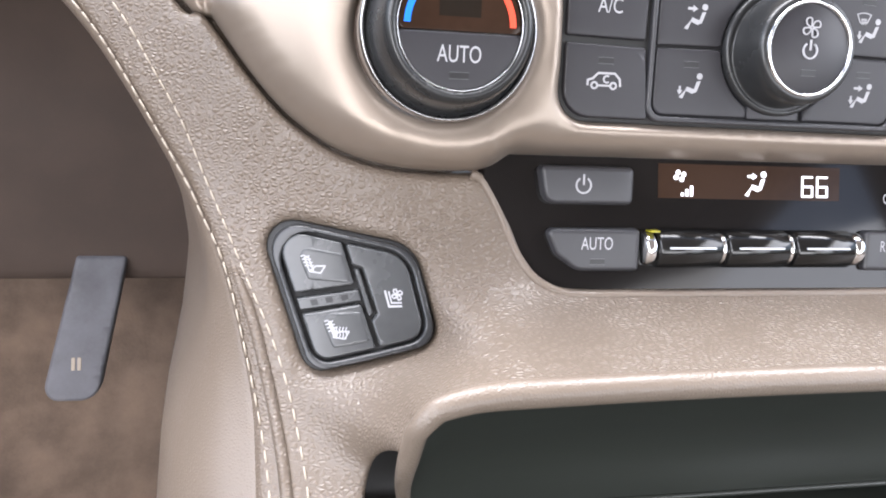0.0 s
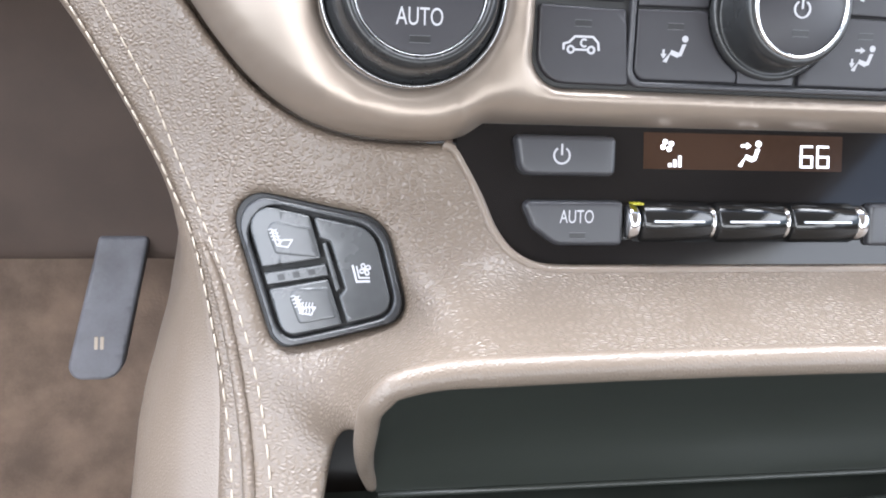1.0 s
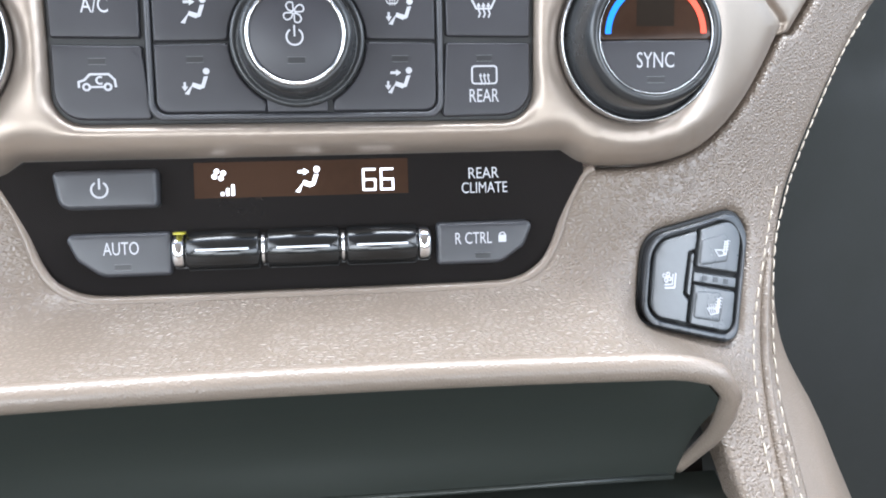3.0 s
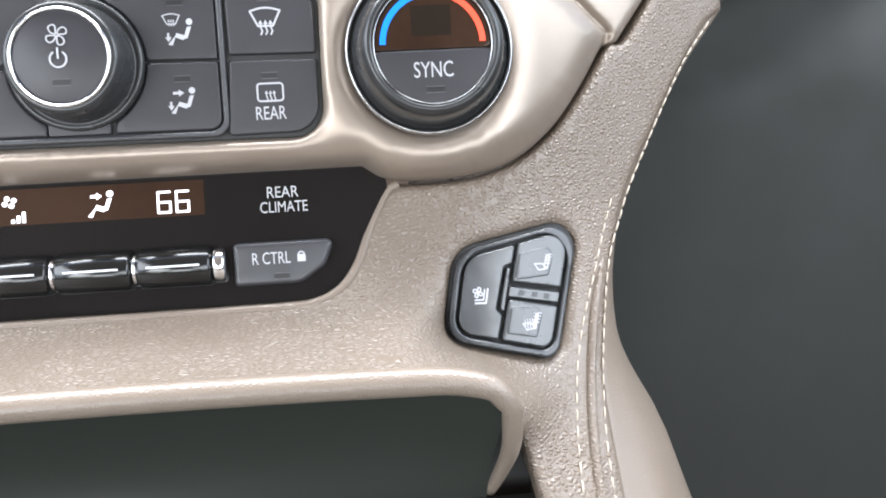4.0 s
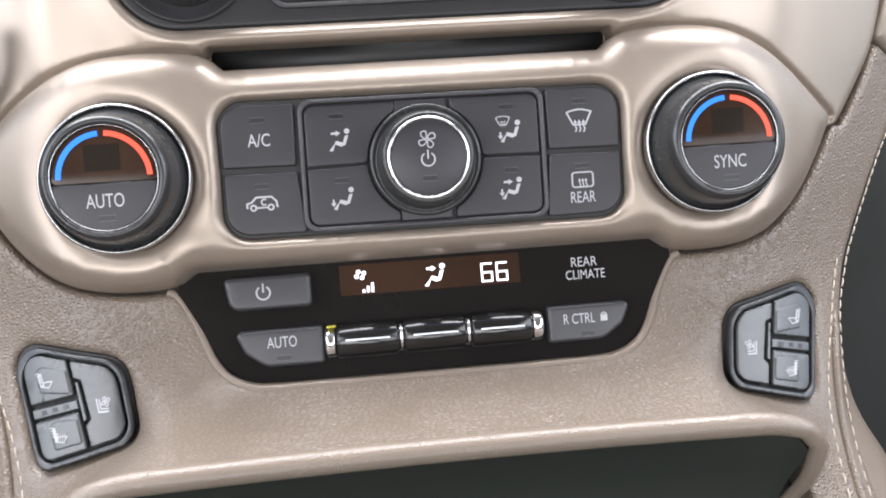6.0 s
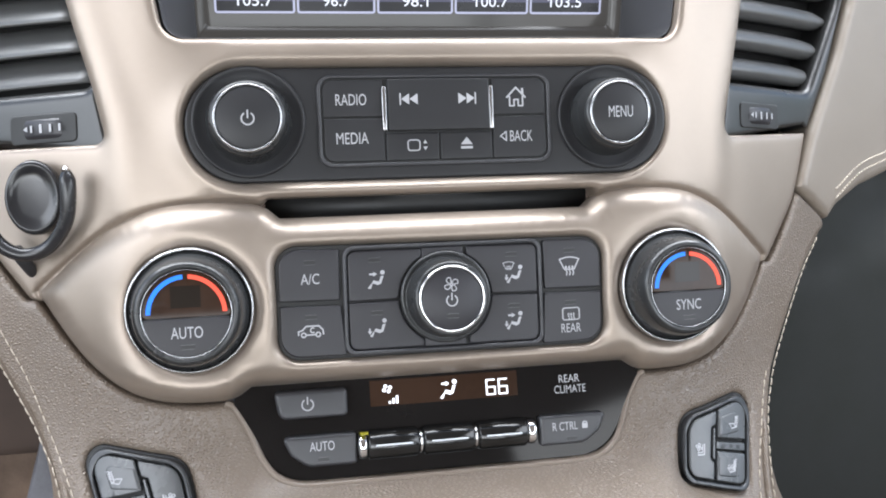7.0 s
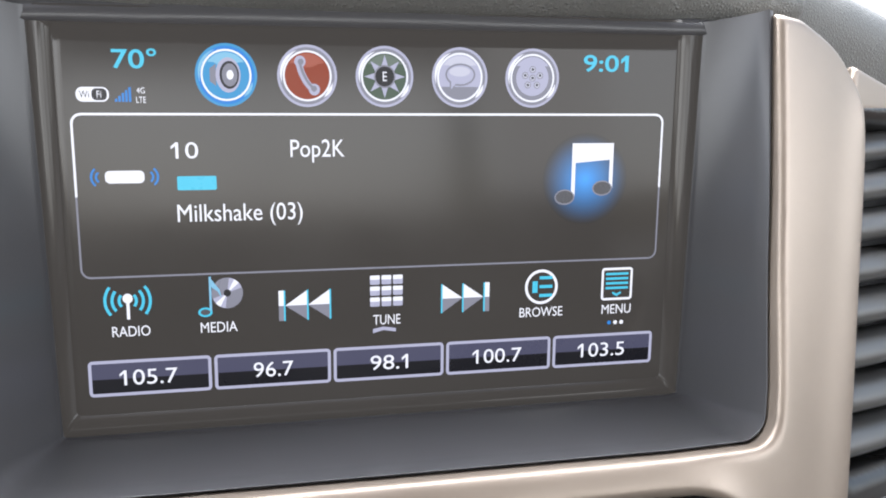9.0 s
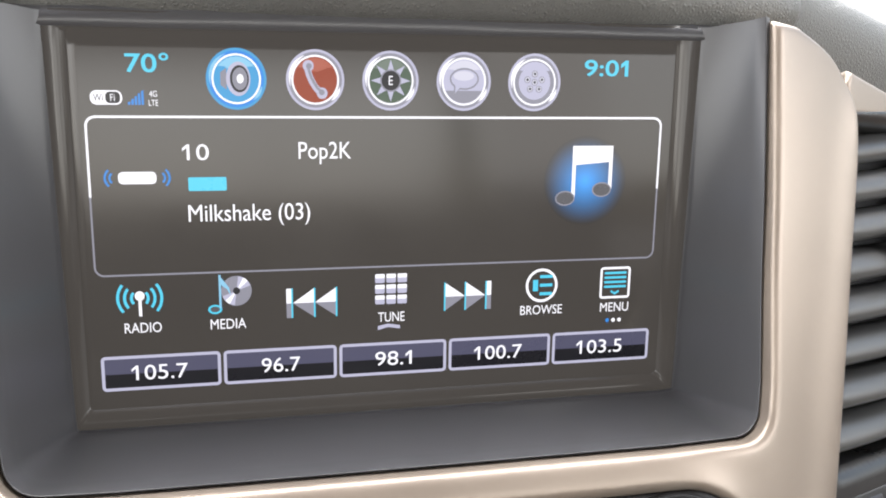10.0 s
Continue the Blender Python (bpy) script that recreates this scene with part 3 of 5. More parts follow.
# side cheeks behind the seam
for sign in (-1, 1):
    line = flow([(192, 19), (172, -4), (150, -39.5), (141, -60), (135.6, -80), (132.6, -100), (132.6, -150)], 6)
    rows = []
    for u, v in line:
        w = base(u, v) - 1.6
        flare = float(np.interp(v, (-150, -110, -95, -80, -65, -50, -40, -20), (14.5, 13.8, 11, 7, 3, 1, 0.5, 0) if sign < 0 else (19, 14.8, 10.4, 6, 3, 1, 0.5, 0)))
        deep = max(0.0, min(1.0, (-10 - v) / 30))
        rows.append([(sign * x, v, y) for x, y in flow([(u - 2.5, w + 0.8), (u + 1.2 + 0.1 * flare, w - 2.5), (u + 3.0 + 0.8 * flare, w - 14), (u + 3.5 + 1.5 * flare, w - 40), (u + 1 + 1.2 * flare + 10 * deep, w - 90), (u - 12 + flare + 26 * deep, w - 170)], 4)])
    part("side_cheek", loft(rows), LIPLEATHER, console)
    pipe = [(sign * u, v, base(u, v) + 0.2 - 2.0 * max(0.0, (v + 64) / 12)) for u, v in flow([(141.5, -52), (137, -62), (132.6, -74), (128.6, -90), (126.0, -104), (125, -118), (124.6, -150)], 6)]
    part("piping", tube(pipe, [min(1.5, 0.3 + 0.12 * k) for k in range(len(pipe))], 8), LEATHER, console)

# ---- rear climate panel ----
rear_right = panel_edge[:-2] + [(75.4, -31)]
rear_outline = [(u * 1.004, v - 0.4) for u, v in rear_right[1:]] + [(70, -27), (0, -27)]
rear_outline = rear_outline + mirror(rear_outline[:-1])
rear = thing("rear_climate_panel", "glossy black rear climate control panel with white display", "control panel", (0, -45, -8))


def plate(h):
    return lambda u, v: -7.6 + h + 0.13 * (-33 - v)


part("faceplate", sheet(rear_outline, (), plate(0), (0, 0), skirt=6, step=8), GLOSS, rear, smooth=False)


def printed(words, u, v, size, top, parent, mat=None, **more):
    return part("lettering", text(words, u, v, size, top, **more), mat or PRINT, parent, smooth=False)


def drawn(polys, top, parent, mat=None, name="symbol", label="", thick=0.12):
    return part(name, flat(polys, top, thick), mat or PRINT, parent, label, smooth=False)


LAMPRIM = material("grey_moulded_edge", (0.075, 0.075, 0.08), 0.35, vary=0.1)


def lamp_mark(u, v, top, parent, width=4.0):
    w2, h2 = width / 2, 0.65
    drawn([[(u - w2, v - h2), (u + w2, v - h2), (u + w2, v + h2), (u - w2, v + h2)]], top, parent, DIMPRINT, "indicator_lamp", thick=0.05)
    for y in (-h2 - 0.1, h2 + 0.1):
        drawn(stroke([(u - w2, v + y), (u + w2, v + y)], 0.16), top, parent, LAMPRIM, "indicator_rim", thick=0.09)


def power_sign(u, v, r, bold=0.24):
    return stroke(arc(u, v, r, 125, 415, 16), r * bold) + stroke([(u, v + r * 0.1), (u, v + r * 1.35)], r * bold)


def rear_base(h):
    return lambda u, v: -4.2 + h - 0.05 * (v + 45)


button_top = rear_base(1.2)
b = part("power_button", slab(fillet([(-62, -30.4, 1.4), (-36.2, -30.4, 1.4), (-36.2, -40.2, 1.6), (-60.4, -40.2, 3.4)], 5), button_top, 4, 1.3), RUBBER, rear)
drawn(power_sign(-50.3, -35.2, 2.0), button_top, b)
b = part("auto_button", slab(fillet([(-60, -46.4, 1.6), (-33.6, -46.4, 1.2), (-33.6, -57.6, 1.2), (-51, -57.6, 6), (-57, -53.2, 4)], 5), button_top, 4, 1.3), RUBBER, rear)
printed("AUTO", -45.9, -50.2, 3.3, button_top, b, width=8.8)
lamp_mark(-45.6, -55, button_top, b)
b = part("lock_button", slab(mirror(fillet([(-61.2, -46.4, 1.6), (-34.8, -46.4, 1.2), (-34.8, -57.6, 1.2), (-52, -57.6, 6), (-58.4, -53.2, 4)], 5)), button_top, 4, 1.3), RUBBER, rear)
printed("R CTRL", 44.6, -50.6, 3.1, button_top, b, width=9.8)
drawn([[(51.3, -51.9), (53.4, -51.9), (53.4, -50), (51.3, -50)]] + stroke(arc(52.35, -50.1, 0.75, 0, 180, 8), 0.35), button_top, b)
lamp_mark(47, -55.4, button_top, b)

glass = plate(0.05)
drawn([rect(-27.6, -38.4, 27.9, -29.2)], glass, rear, SMOKED, "display_window", "smoked brown display window", 0.06)
lit = plate(0.12)


def seated_figure(u, v, k, arrows=("face",), mat=None):
    """The airflow sign: a dot, a bent seat line and arrows."""
    polys = [circle(u + 2.0 * k, v + 2.1 * k, 0.62 * k, 14)]
    polys += [[(u + 1.5 * k, v + 1.1 * k), (u + 2.3 * k, v + 1.2 * k), (u + 1.5 * k, v - 1.0 * k), (u + 0.7 * k, v - 1.2 * k)],
              [(u + 1.2 * k, v - 0.5 * k), (u + 0.7 * k, v - 1.35 * k), (u - 0.8 * k, v - 0.75 * k), (u - 0.6 * k, v + 0.05 * k)],
              [(u - 0.5 * k, v - 0.05 * k), (u - 1.0 * k, v - 0.75 * k), (u - 2.2 * k, v - 2.1 * k), (u - 1.4 * k, v - 2.3 * k)]]
    if "face" in arrows:
        polys += [[(u - 1.6 * k, v + 1.45 * k), (u - 0.5 * k, v + 1.45 * k), (u - 0.5 * k, v + 1.95 * k), (u - 1.6 * k, v + 1.95 * k)],
                  [(u - 0.5 * k, v + 1.05 * k), (u + 0.5 * k, v + 1.7 * k), (u - 0.5 * k, v + 2.35 * k)]]
    if "foot" in arrows:
        polys += [[(u - 2.3 * k, v + 0.1 * k), (u - 1.9 * k, v + 0.1 * k), (u - 1.9 * k, v - 0.8 * k), (u - 2.3 * k, v - 0.8 * k)],
                  [(u - 2.7 * k, v - 0.7 * k), (u - 1.5 * k, v - 0.7 * k), (u - 2.1 * k, v - 1.6 * k)]]
    return polys


def fan_sign(u, v, r, width):
    polys = []
    blade = flow([(0.12, 0.06), (0.42, 0.4), (0.85, 0.42), (1.02, 0.1), (0.85, -0.2), (0.45, -0.12)], 3, True)
    for a in (20, 110, 200, 290):
        c, s = math.cos(radians(a)), math.sin(radians(a))
        polys += stroke([(u + r * (x * c - y * s), v + r * (x * s + y * c)) for x, y in blade], width, True)
    return polys


drawn(seated_figure(1.2, -34.4, 1.35), lit, rear, LIT, "display_symbol", "lit white airflow sign")
drawn([circle(-21.3 + 1.25 * math.cos(radians(a - 20)), -32.4 + 1.0 * math.sin(radians(a - 20)), 0.68, 10) for a in (45, 135, 225, 315)] + [[(-20.9 + 1.35 * k, -37.8), (-20.1 + 1.35 * k, -37.8), (-20.1 + 1.35 * k, -36.9 + 0.95 * k), (-20.9 + 1.35 * k, -36.9 + 0.95 * k)] for k in range(3)], lit, rear, LIT, "display_symbol", "lit white fan level sign")


def digit_six(u, v, w, h, t):
    bars = [((-1, 1), (1, 1)), ((-1, 0), (1, 0)), ((-1, -1), (1, -1)), ((-1, 1), (-1, 0)), ((-1, 0), (-1, -1)), ((1, 0), (1, -1))]
    return [q for (a, b), (c, d) in bars for q in stroke([(u + a * w / 2, v + b * h / 2), (u + c * w / 2, v + d * h / 2)], t)]


for u in (17.6, 22.3):
    six = None
    for bar in digit_six(u, -34.6, 3.1, 5.3, 0.52):
        piece = drawn([bar], lit, six or rear, LIT, "display_segment" if six else "display_digit", "lit white number 6" if not six else "")
        six = six or piece
printed("REAR", 48.3, -33.6, 2.9, lit, rear, width=8.2)
printed("CLIMATE", 48.4, -37.5, 2.9, lit, rear, width=12.4)


# temperature and fan toggles: black bars between chrome collars
def across(u0, u1, v, w, r, n=20, ends=0.6):
    prof = [(u0, r - ends), (u0 + ends, r), (u1 - ends, r), (u1, r - ends)]
    bm = bmesh.new()
    rings = [[bm.verts.new(P(u, v + q * math.cos(2 * math.pi * k / n), w + q * math.sin(2 * math.pi * k / n))) for k in range(n)] for u, q in prof]
    for a, b in zip(rings, rings[1:]):
        for k in range(n):
            bm.faces.new((a[k], a[(k + 1) % n], b[(k + 1) % n], b[k]))
    bm.faces.new(rings[0][::-1])
    bm.faces.new(rings[-1])
    return bm


for u0, u1 in ((-29.6, -11.2), (-9.4, 9.2), (11, 29.4)):
    bar = part("toggle_bar", across(u0, u1, -51.6, -4.0, 5.2), TOGGLE, rear, "glossy black toggle bar")
    part("toggle_mark", block(u0 + 2.6, -51.0, 0.8, u1 - 2.6, -50.55, 1.5), LINE, bar, "white line", smooth=False)
part("amber_lens", block(-32.4, -46.9, -3.0, -29.6, -46.4, 0.1, 0.15), AMBER, rear, "tiny yellow lens above the toggles")
for u0, u1, r in ((-33.0, -29.9, 4.6), (-11.1, -9.5, 4.4), (9.3, 10.9, 4.4), (29.6, 32.9, 4.6)):
    part("chrome_collar", across(u0, u1, -51.6, -4.0, r), CHROME, rear, "chrome collar")


# ---- climate control block ----
unit = thing("climate_control_unit", "dark grey climate control keypad with white symbols", "control panel", (0, 0, -4))
part("backplate", slab(fillet([(-59.9, -19.2, 8), (60.9, -20, 8), (61.2, 20.6, 8), (-59.9, 21.6, 8)], 8), level(-1.6), 8, 0.8), SEAM, unit)
part("keypad_rim", sheet(fillet([(-36.4, -18.4, 4), (37, -18.8, 4), (37, 20.4, 4), (-36, 20.6, 4)], 6), [fillet([(-34.9, -16.9, 3.2), (35.5, -17.3, 3.2), (35.5, 18.9, 3.2), (-34.6, 19.1, 3.2)], 6)], level(0.5), (0.7, 0.7), skirt=4, step=3, edge_step=1.0), RUBBER, unit)
key_top = level(0.0)


def key(name, corners, sign=None, words=None, lamp=None, word_at=None, word_size=3.0, wide=None):
    b = part(name, slab(fillet(corners, 5), key_top, 4, 0.7), BUTTON, unit)
    if sign:
        drawn(sign, key_top, b)
    if words:
        printed(words, *word_at, word_size, key_top, b, width=wide)
    if lamp:
        lamp_mark(*lamp, key_top, b)
    return b


def car_sign(u, v, k):
    body = [(-4.2, -0.9), (-4.2, 0.3), (-2.9, 0.7), (-1.6, 2.0), (2.6, 2.0), (3.9, 0.7), (4.1, -0.9)]
    polys = stroke([(u + a * k, v + c * k) for a, c in body], 0.5 * k)
    polys += stroke(arc(u - 2.5 * k, v - 0.9 * k, 0.75 * k, 0, 360, 10), 0.45 * k) + stroke(arc(u + 2.3 * k, v - 0.9 * k, 0.75 * k, 0, 360, 10), 0.45 * k)
    polys += stroke([(u - 1.6 * k, v - 0.9 * k), (u + 1.4 * k, v - 0.9 * k)], 0.45 * k)
    polys += stroke(arc(u + 0.6 * k, v + 0.6 * k, 0.8 * k, 60, 300, 10), 0.4 * k)
    return polys


def rising_lines(u, v, k, n=3):
    polys = []
    for i in range(n):
        x = u + (i - (n - 1) / 2) * 1.15 * k
        polys += stroke([(x, v - 2.0 * k), (x + 0.35 * k, v - 1.2 * k), (x, v - 0.3 * k), (x, v + 0.5 * k)], 0.34 * k)
        polys.append([(x - 0.5 * k, v + 0.4 * k), (x + 0.5 * k, v + 0.4 * k), (x, v + 1.3 * k)])
    return polys


def windscreen_sign(u, v, k):
    shape = [(-3.4, 1.9), (-1.7, -1.5), (1.7, -1.5), (3.4, 1.9)]
    top_arc = [(3.4 - 6.8 * i / 8, 1.9 + 0.7 * math.sin(math.pi * i / 8)) for i in range(1, 8)]
    return stroke([(u + a * k, v + c * k) for a, c in shape + top_arc], 0.42 * k, True)


def around(a0, a1):
    """Corners along the knob's clearance."""
    return [(u, v, 0) for u, v in arc(0.6, 0.9, 16.9, a0, a1, 10)]


key("ac_button", [(-58.6, 1.9, 0.8), (-37.4, 1.6, 0.8), (-37.0, 19.8, 1), (-58.6, 20.2, 7)], words="A/C", word_at=(-47.6, 9.6), word_size=3.7, wide=6.5, lamp=(-47.6, 15.4))
key("recirculation_button", [(-58.6, -17.9, 7), (-35.6, -18.1, 1), (-37.2, -0.1, 0.8), (-58.6, 0.3, 0.8)], sign=car_sign(-48, -9.0, 1.05), lamp=(-47.8, -3.8))
key("defrost_button", [(37.9, 1.5, 0.8), (59.7, 1.2, 0.8), (59.7, 19.2, 7), (37.6, 19.6, 1)], sign=windscreen_sign(47.6, 10.0, 1.1) + rising_lines(47.6, 8.4, 1.1), lamp=(47.8, 15.4))
b = key("rear_defrost_button", [(36.6, -18.7, 1), (59.6, -18.5, 7), (59.7, -0.2, 0.8), (37.8, 0.1, 0.8)], words="REAR", word_at=(47.5, -13.4), word_size=3.3, wide=7.6, lamp=(47.6, -4.0),
        sign=stroke(rect(44.4, -10.4, 50.8, -6.0, 0.8), 0.42, True) + rising_lines(47.6, -8.9, 0.85))
key("face_vent_button", [(-34.4, 0.7, 0.4)] + around(180, 118) + [(-7.9, 18.7, 0.4), (-34.3, 18.8, 3)], sign=seated_figure(-24.6, 8.0, 1.3), lamp=(-24.8, 15.2))
key("foot_vent_button", [(-34.5, -16.6, 3), (-7.9, -16.7, 0.4)] + around(241, 181.5) + [(-34.4, 0.2, 0.4)], sign=seated_figure(-24.6, -9.2, 1.3, ("foot",)), lamp=(-24.6, -3.6))
key("defog_foot_button", [(35.2, 0.6, 0.4), (35.2, 18.6, 3), (8.9, 18.7, 0.4)] + around(62, 0), sign=seated_figure(26.2, 7.4, 1.3, ("foot",)) + windscreen_sign(24.4, 10.6, 0.62) + rising_lines(24.4, 10.2, 0.5), lamp=(25.6, 15.0))
key("bilevel_button", [(8.9, -16.8, 0.4), (35.2, -17.0, 3), (35.2, 0.1, 0.4)] + around(-1.5, -61), sign=seated_figure(25.6, -9.6, 1.3, ("face", "foot")), lamp=(26, -3.9))
for v0, v1 in ((13.5, 18.9), (-16.8, -11.5)):
    part("filler", slab(rect(-7.6, v0, 7.6, v1, 0.6), level(-0.15), 3, 0.4), BUTTON, unit)

# fan knob
knob = part("fan_knob", lathe(0.6, 0.9, [(16.6, -2), (16.6, 0.8), (16.1, 1.5), (15.3, 1.5), (14.8, 1.0), (14.4, 1.6), (13.9, 7.0), (13.5, 10.4), (13.0, 11.6), (12.4, 12.1), (11.7, 12.0)], 96), DIALMAT, unit, "dark ribbed fan knob")
part("chrome_ring", lathe(0.6, 0.9, [(11.9, 11.5), (11.75, 12.4), (11.4, 12.75), (11.0, 12.6), (10.85, 11.8)], 72), CHROME, knob, "chrome ring")
part("knob_cap", lathe(0.6, 0.9, [(10.95, 11.2), (10.85, 12.0), (10.4, 12.25), (0, 12.4)], 64), BUTTON, knob)
drawn(fan_sign(0.4, 6.0, 2.5, 0.3) + power_sign(0.4, 0.4, 1.9, 0.2), level(12.4), knob)
lamp_mark(0.6, -5.0, level(12.4), knob)


# temperature dials
def dial(sign, words):
    u, v = sign * DIAL, (1.1 if sign < 0 else 0.3)
    d = thing("temperature_dial", "dark temperature dial with blue and red arcs, marked " + words, "dial", (u, v, 0), group="temperature dials")
    part("chrome_ring", lathe(u, v, [(21.5, -3), (21.5, 2.4), (21.1, 3.0), (20.7, 3.0), (20.4, 2.4), (20.3, 0)], 80), DARKCHROME, d, "thin chrome ring")
    body = part("grip", lathe(u, v, [(20.5, 0.4), (20.2, 1.9), (19.7, 2.5), (19.0, 4.0), (18.3, 7.6), (17.6, 11.0), (17.1, 12.5), (16.4, 13.4), (15.6, 13.7), (15.0, 13.4), (14.6, 12.7), (14.5, 11.6), (0, 11.6)], 112), DIALMAT, d, "dark satin grip")
    part("face_rim", lathe(u, v, [(14.75, 12.4), (14.62, 13.25), (14.45, 13.35), (14.3, 13.1)], 80), DARKCHROME, body)
    part("cap", slab(arc(u, v, 14.3, 186.3, 353.7, 40), level(13.0), 3, 0.4), BUTTON, d)
    part("window", slab(arc(u, v, 14.2, -5.0, 185.0, 40), level(12.6), 3, 0.25), SMOKED, d, "smoked display window")
    drawn([rect(u - 5.0, v + 2.0, u + 4.6, v + 9.2)], level(12.62), d, PANE, "display_pane", thick=0.05)
    glow = level(12.65)
    drawn([band(u, v, 11.5, 12.95, 94, 179)], glow, d, BLUE, "cold_arc", "bright blue arc")
    drawn([band(u, v, 11.5, 12.95, 1, 86)], glow, d, RED, "warm_arc", "bright red arc")
    printed(words, u - 0.2, v - 6.2, 3.8, level(13.0), d, width=10.2 if sign < 0 else 9.6)
    lamp_mark(u, v - 11.0, level(13.0), d, 4.4)
    return d


dial(-1, "AUTO")
dial(1, "SYNC")

# ---- radio control panel ----
radio = thing("radio_control_panel", "dark grey radio control panel with two round knobs", "control panel", (0, 65, -10))
face = -9.0
part("faceplate", sheet([(u, v) for u, v in radio_outline], (), level(face), (1.2, 1.0), skirt=8, step=5, edge_step=1.5), SATIN, radio)
part("keypad_rim", sheet(rect(-42, 48.9, 45.2, 82.3, 5), [rect(-40.6, 50.3, 43.8, 80.9, 4)], level(face + 1.3), (0.6, 0.6), skirt=3, step=3, edge_step=1.0), RUBBER, radio)
part("keypad_well", slab(rect(-40.8, 50.1, 44, 81.1, 4), level(face + 0.25), 1, 0.3), SEAM, radio)


def rkey(name, corners, lift=0.0):
    top = level(face + 1.2 + lift)
    return part(name, slab(fillet(corners, 4), top, 3 + lift, 0.5), SATIN, radio), top


b, top = rkey("radio_button", [(-40, 66.9, 0.4), (-18, 66.9, 0.4), (-18, 80.4, 0.4), (-40, 80.4, 3.6)])
printed("RADIO", -29.8, 73.2, 4.1, top, b, width=11.1)
b, top = rkey("media_button", [(-40, 50.8, 3.6), (-18, 50.8, 0.4), (-18, 66.4, 0.4), (-40, 66.4, 0.4)])
printed("MEDIA", -29.8, 59.3, 4.1, top, b, width=11.6)
b, top = rkey("home_button", [(22.6, 66.9, 0.4), (43.2, 66.9, 0.4), (43.2, 80.4, 3.6), (22.6, 80.4, 0.4)])
drawn(stroke([(28.3, 73.2), (31.9, 76.9), (35.5, 73.2)], 0.62) + stroke([(29.4, 73.6), (29.4, 70.1), (31.1, 70.1), (31.1, 72.4), (32.7, 72.4), (32.7, 70.1), (34.4, 70.1), (34.4, 73.6)], 0.55) + [[(34.0, 74.7), (34.8, 73.9), (34.8, 76.6), (34.0, 76.6)]], top, b)
b, top = rkey("back_button", [(22.6, 50.8, 0.4), (43.2, 50.8, 3.6), (43.2, 66.4, 0.4), (22.6, 66.4, 0.4)])
printed("BACK", 33.4, 58.9, 4.1, top, b, width=8.7)
drawn(stroke([(27.6, 60.6), (25.4, 58.9), (27.6, 57.2)], 0.4, True), top, b)
b, top = rkey("seek_rocker", [(-16.6, 61.6, 0.5), (21.2, 61.6, 0.5), (21.2, 80.4, 0.5), (-16.6, 80.4, 0.5)], 1.4)
for su, sg in ((-8.6, -1), (12.6, 1)):
    drawn([[(su + sg * x0, 71.0), (su + sg * x0, 75.0), (su + sg * (x0 + 3.0), 73.0)] for x0 in (-3.0, 0.1)] + stroke([(su + sg * 3.4, 71), (su + sg * 3.4, 75)], 0.5), top, b)
for cu in (-17.9, 22.0):
    part("chrome_blade", block(cu - 0.75, 61.8, face, cu + 0.75, 77.6, face + 2.5, 0.3), DARKCHROME, radio, "chrome blade")
b, top = rkey("screen_button", [(-17.6, 50.8, 0.4), (2.1, 50.8, 0.4), (2.1, 61.0, 0.4), (-17.6, 61.0, 0.4)])
drawn(stroke(rect(-9.6, 54.4, -5.2, 58.2, 1), 0.45, True) + [[(-4.0, 56.9), (-2.4, 56.9), (-3.2, 58.2)], [(-4.0, 55.7), (-2.4, 55.7), (-3.2, 54.4)]], top, b)
b, top = rkey("eject_button", [(2.5, 50.8, 0.4), (22.2, 50.8, 0.4), (22.2, 61.0, 0.4), (2.5, 61.0, 0.4)])
drawn([[(10.2, 56.2), (14.6, 56.2), (12.4, 58.9)], [(10.2, 54.6), (14.6, 54.6), (14.6, 55.5), (10.2, 55.5)]], top, b)


def radio_knob(u, v, words=None):
    part("knob_dish", lathe(u, v, [(19.9, face + 0.4), (19.6, face + 1.5), (19.0, face + 1.6), (18.2, face + 0.9), (15, face + 0.1), (13, face + 0.1)], 72), SATIN, radio)
    k = part("round_knob", lathe(u, v, [(15.0, face), (14.8, face + 2.4), (14.0, face + 3.4), (13.4, 0.5), (12.9, 3.0), (12.2, 4.0), (11.6, 4.1)], 72), DIALMAT, radio, "round dark knob")
    part("chrome_ring", lathe(u, v, [(11.85, 3.4), (11.75, 4.5), (11.4, 4.95), (11.05, 4.9), (10.85, 4.2)], 72), DARKCHROME, k, "chrome ring")
    part("knob_cap", lathe(u, v, [(10.95, 3.6), (10.85, 4.5), (10.3, 4.8), (0, 5.0)], 64), SATIN, k)
    if words:
        printed(words, u, v + 0.2, 4.1, level(5.0), k, width=9.4)
    else:
        drawn(power_sign(u, v - 0.3, 2.1), level(5.0), k)


radio_knob(-66.2, 65.9)
radio_knob(68.0, 65.5, "MENU")

# ---- display ----
display = thing("infotainment_display", "dashboard touch screen lit with radio menu and presets", "display", (4, 160, -45))
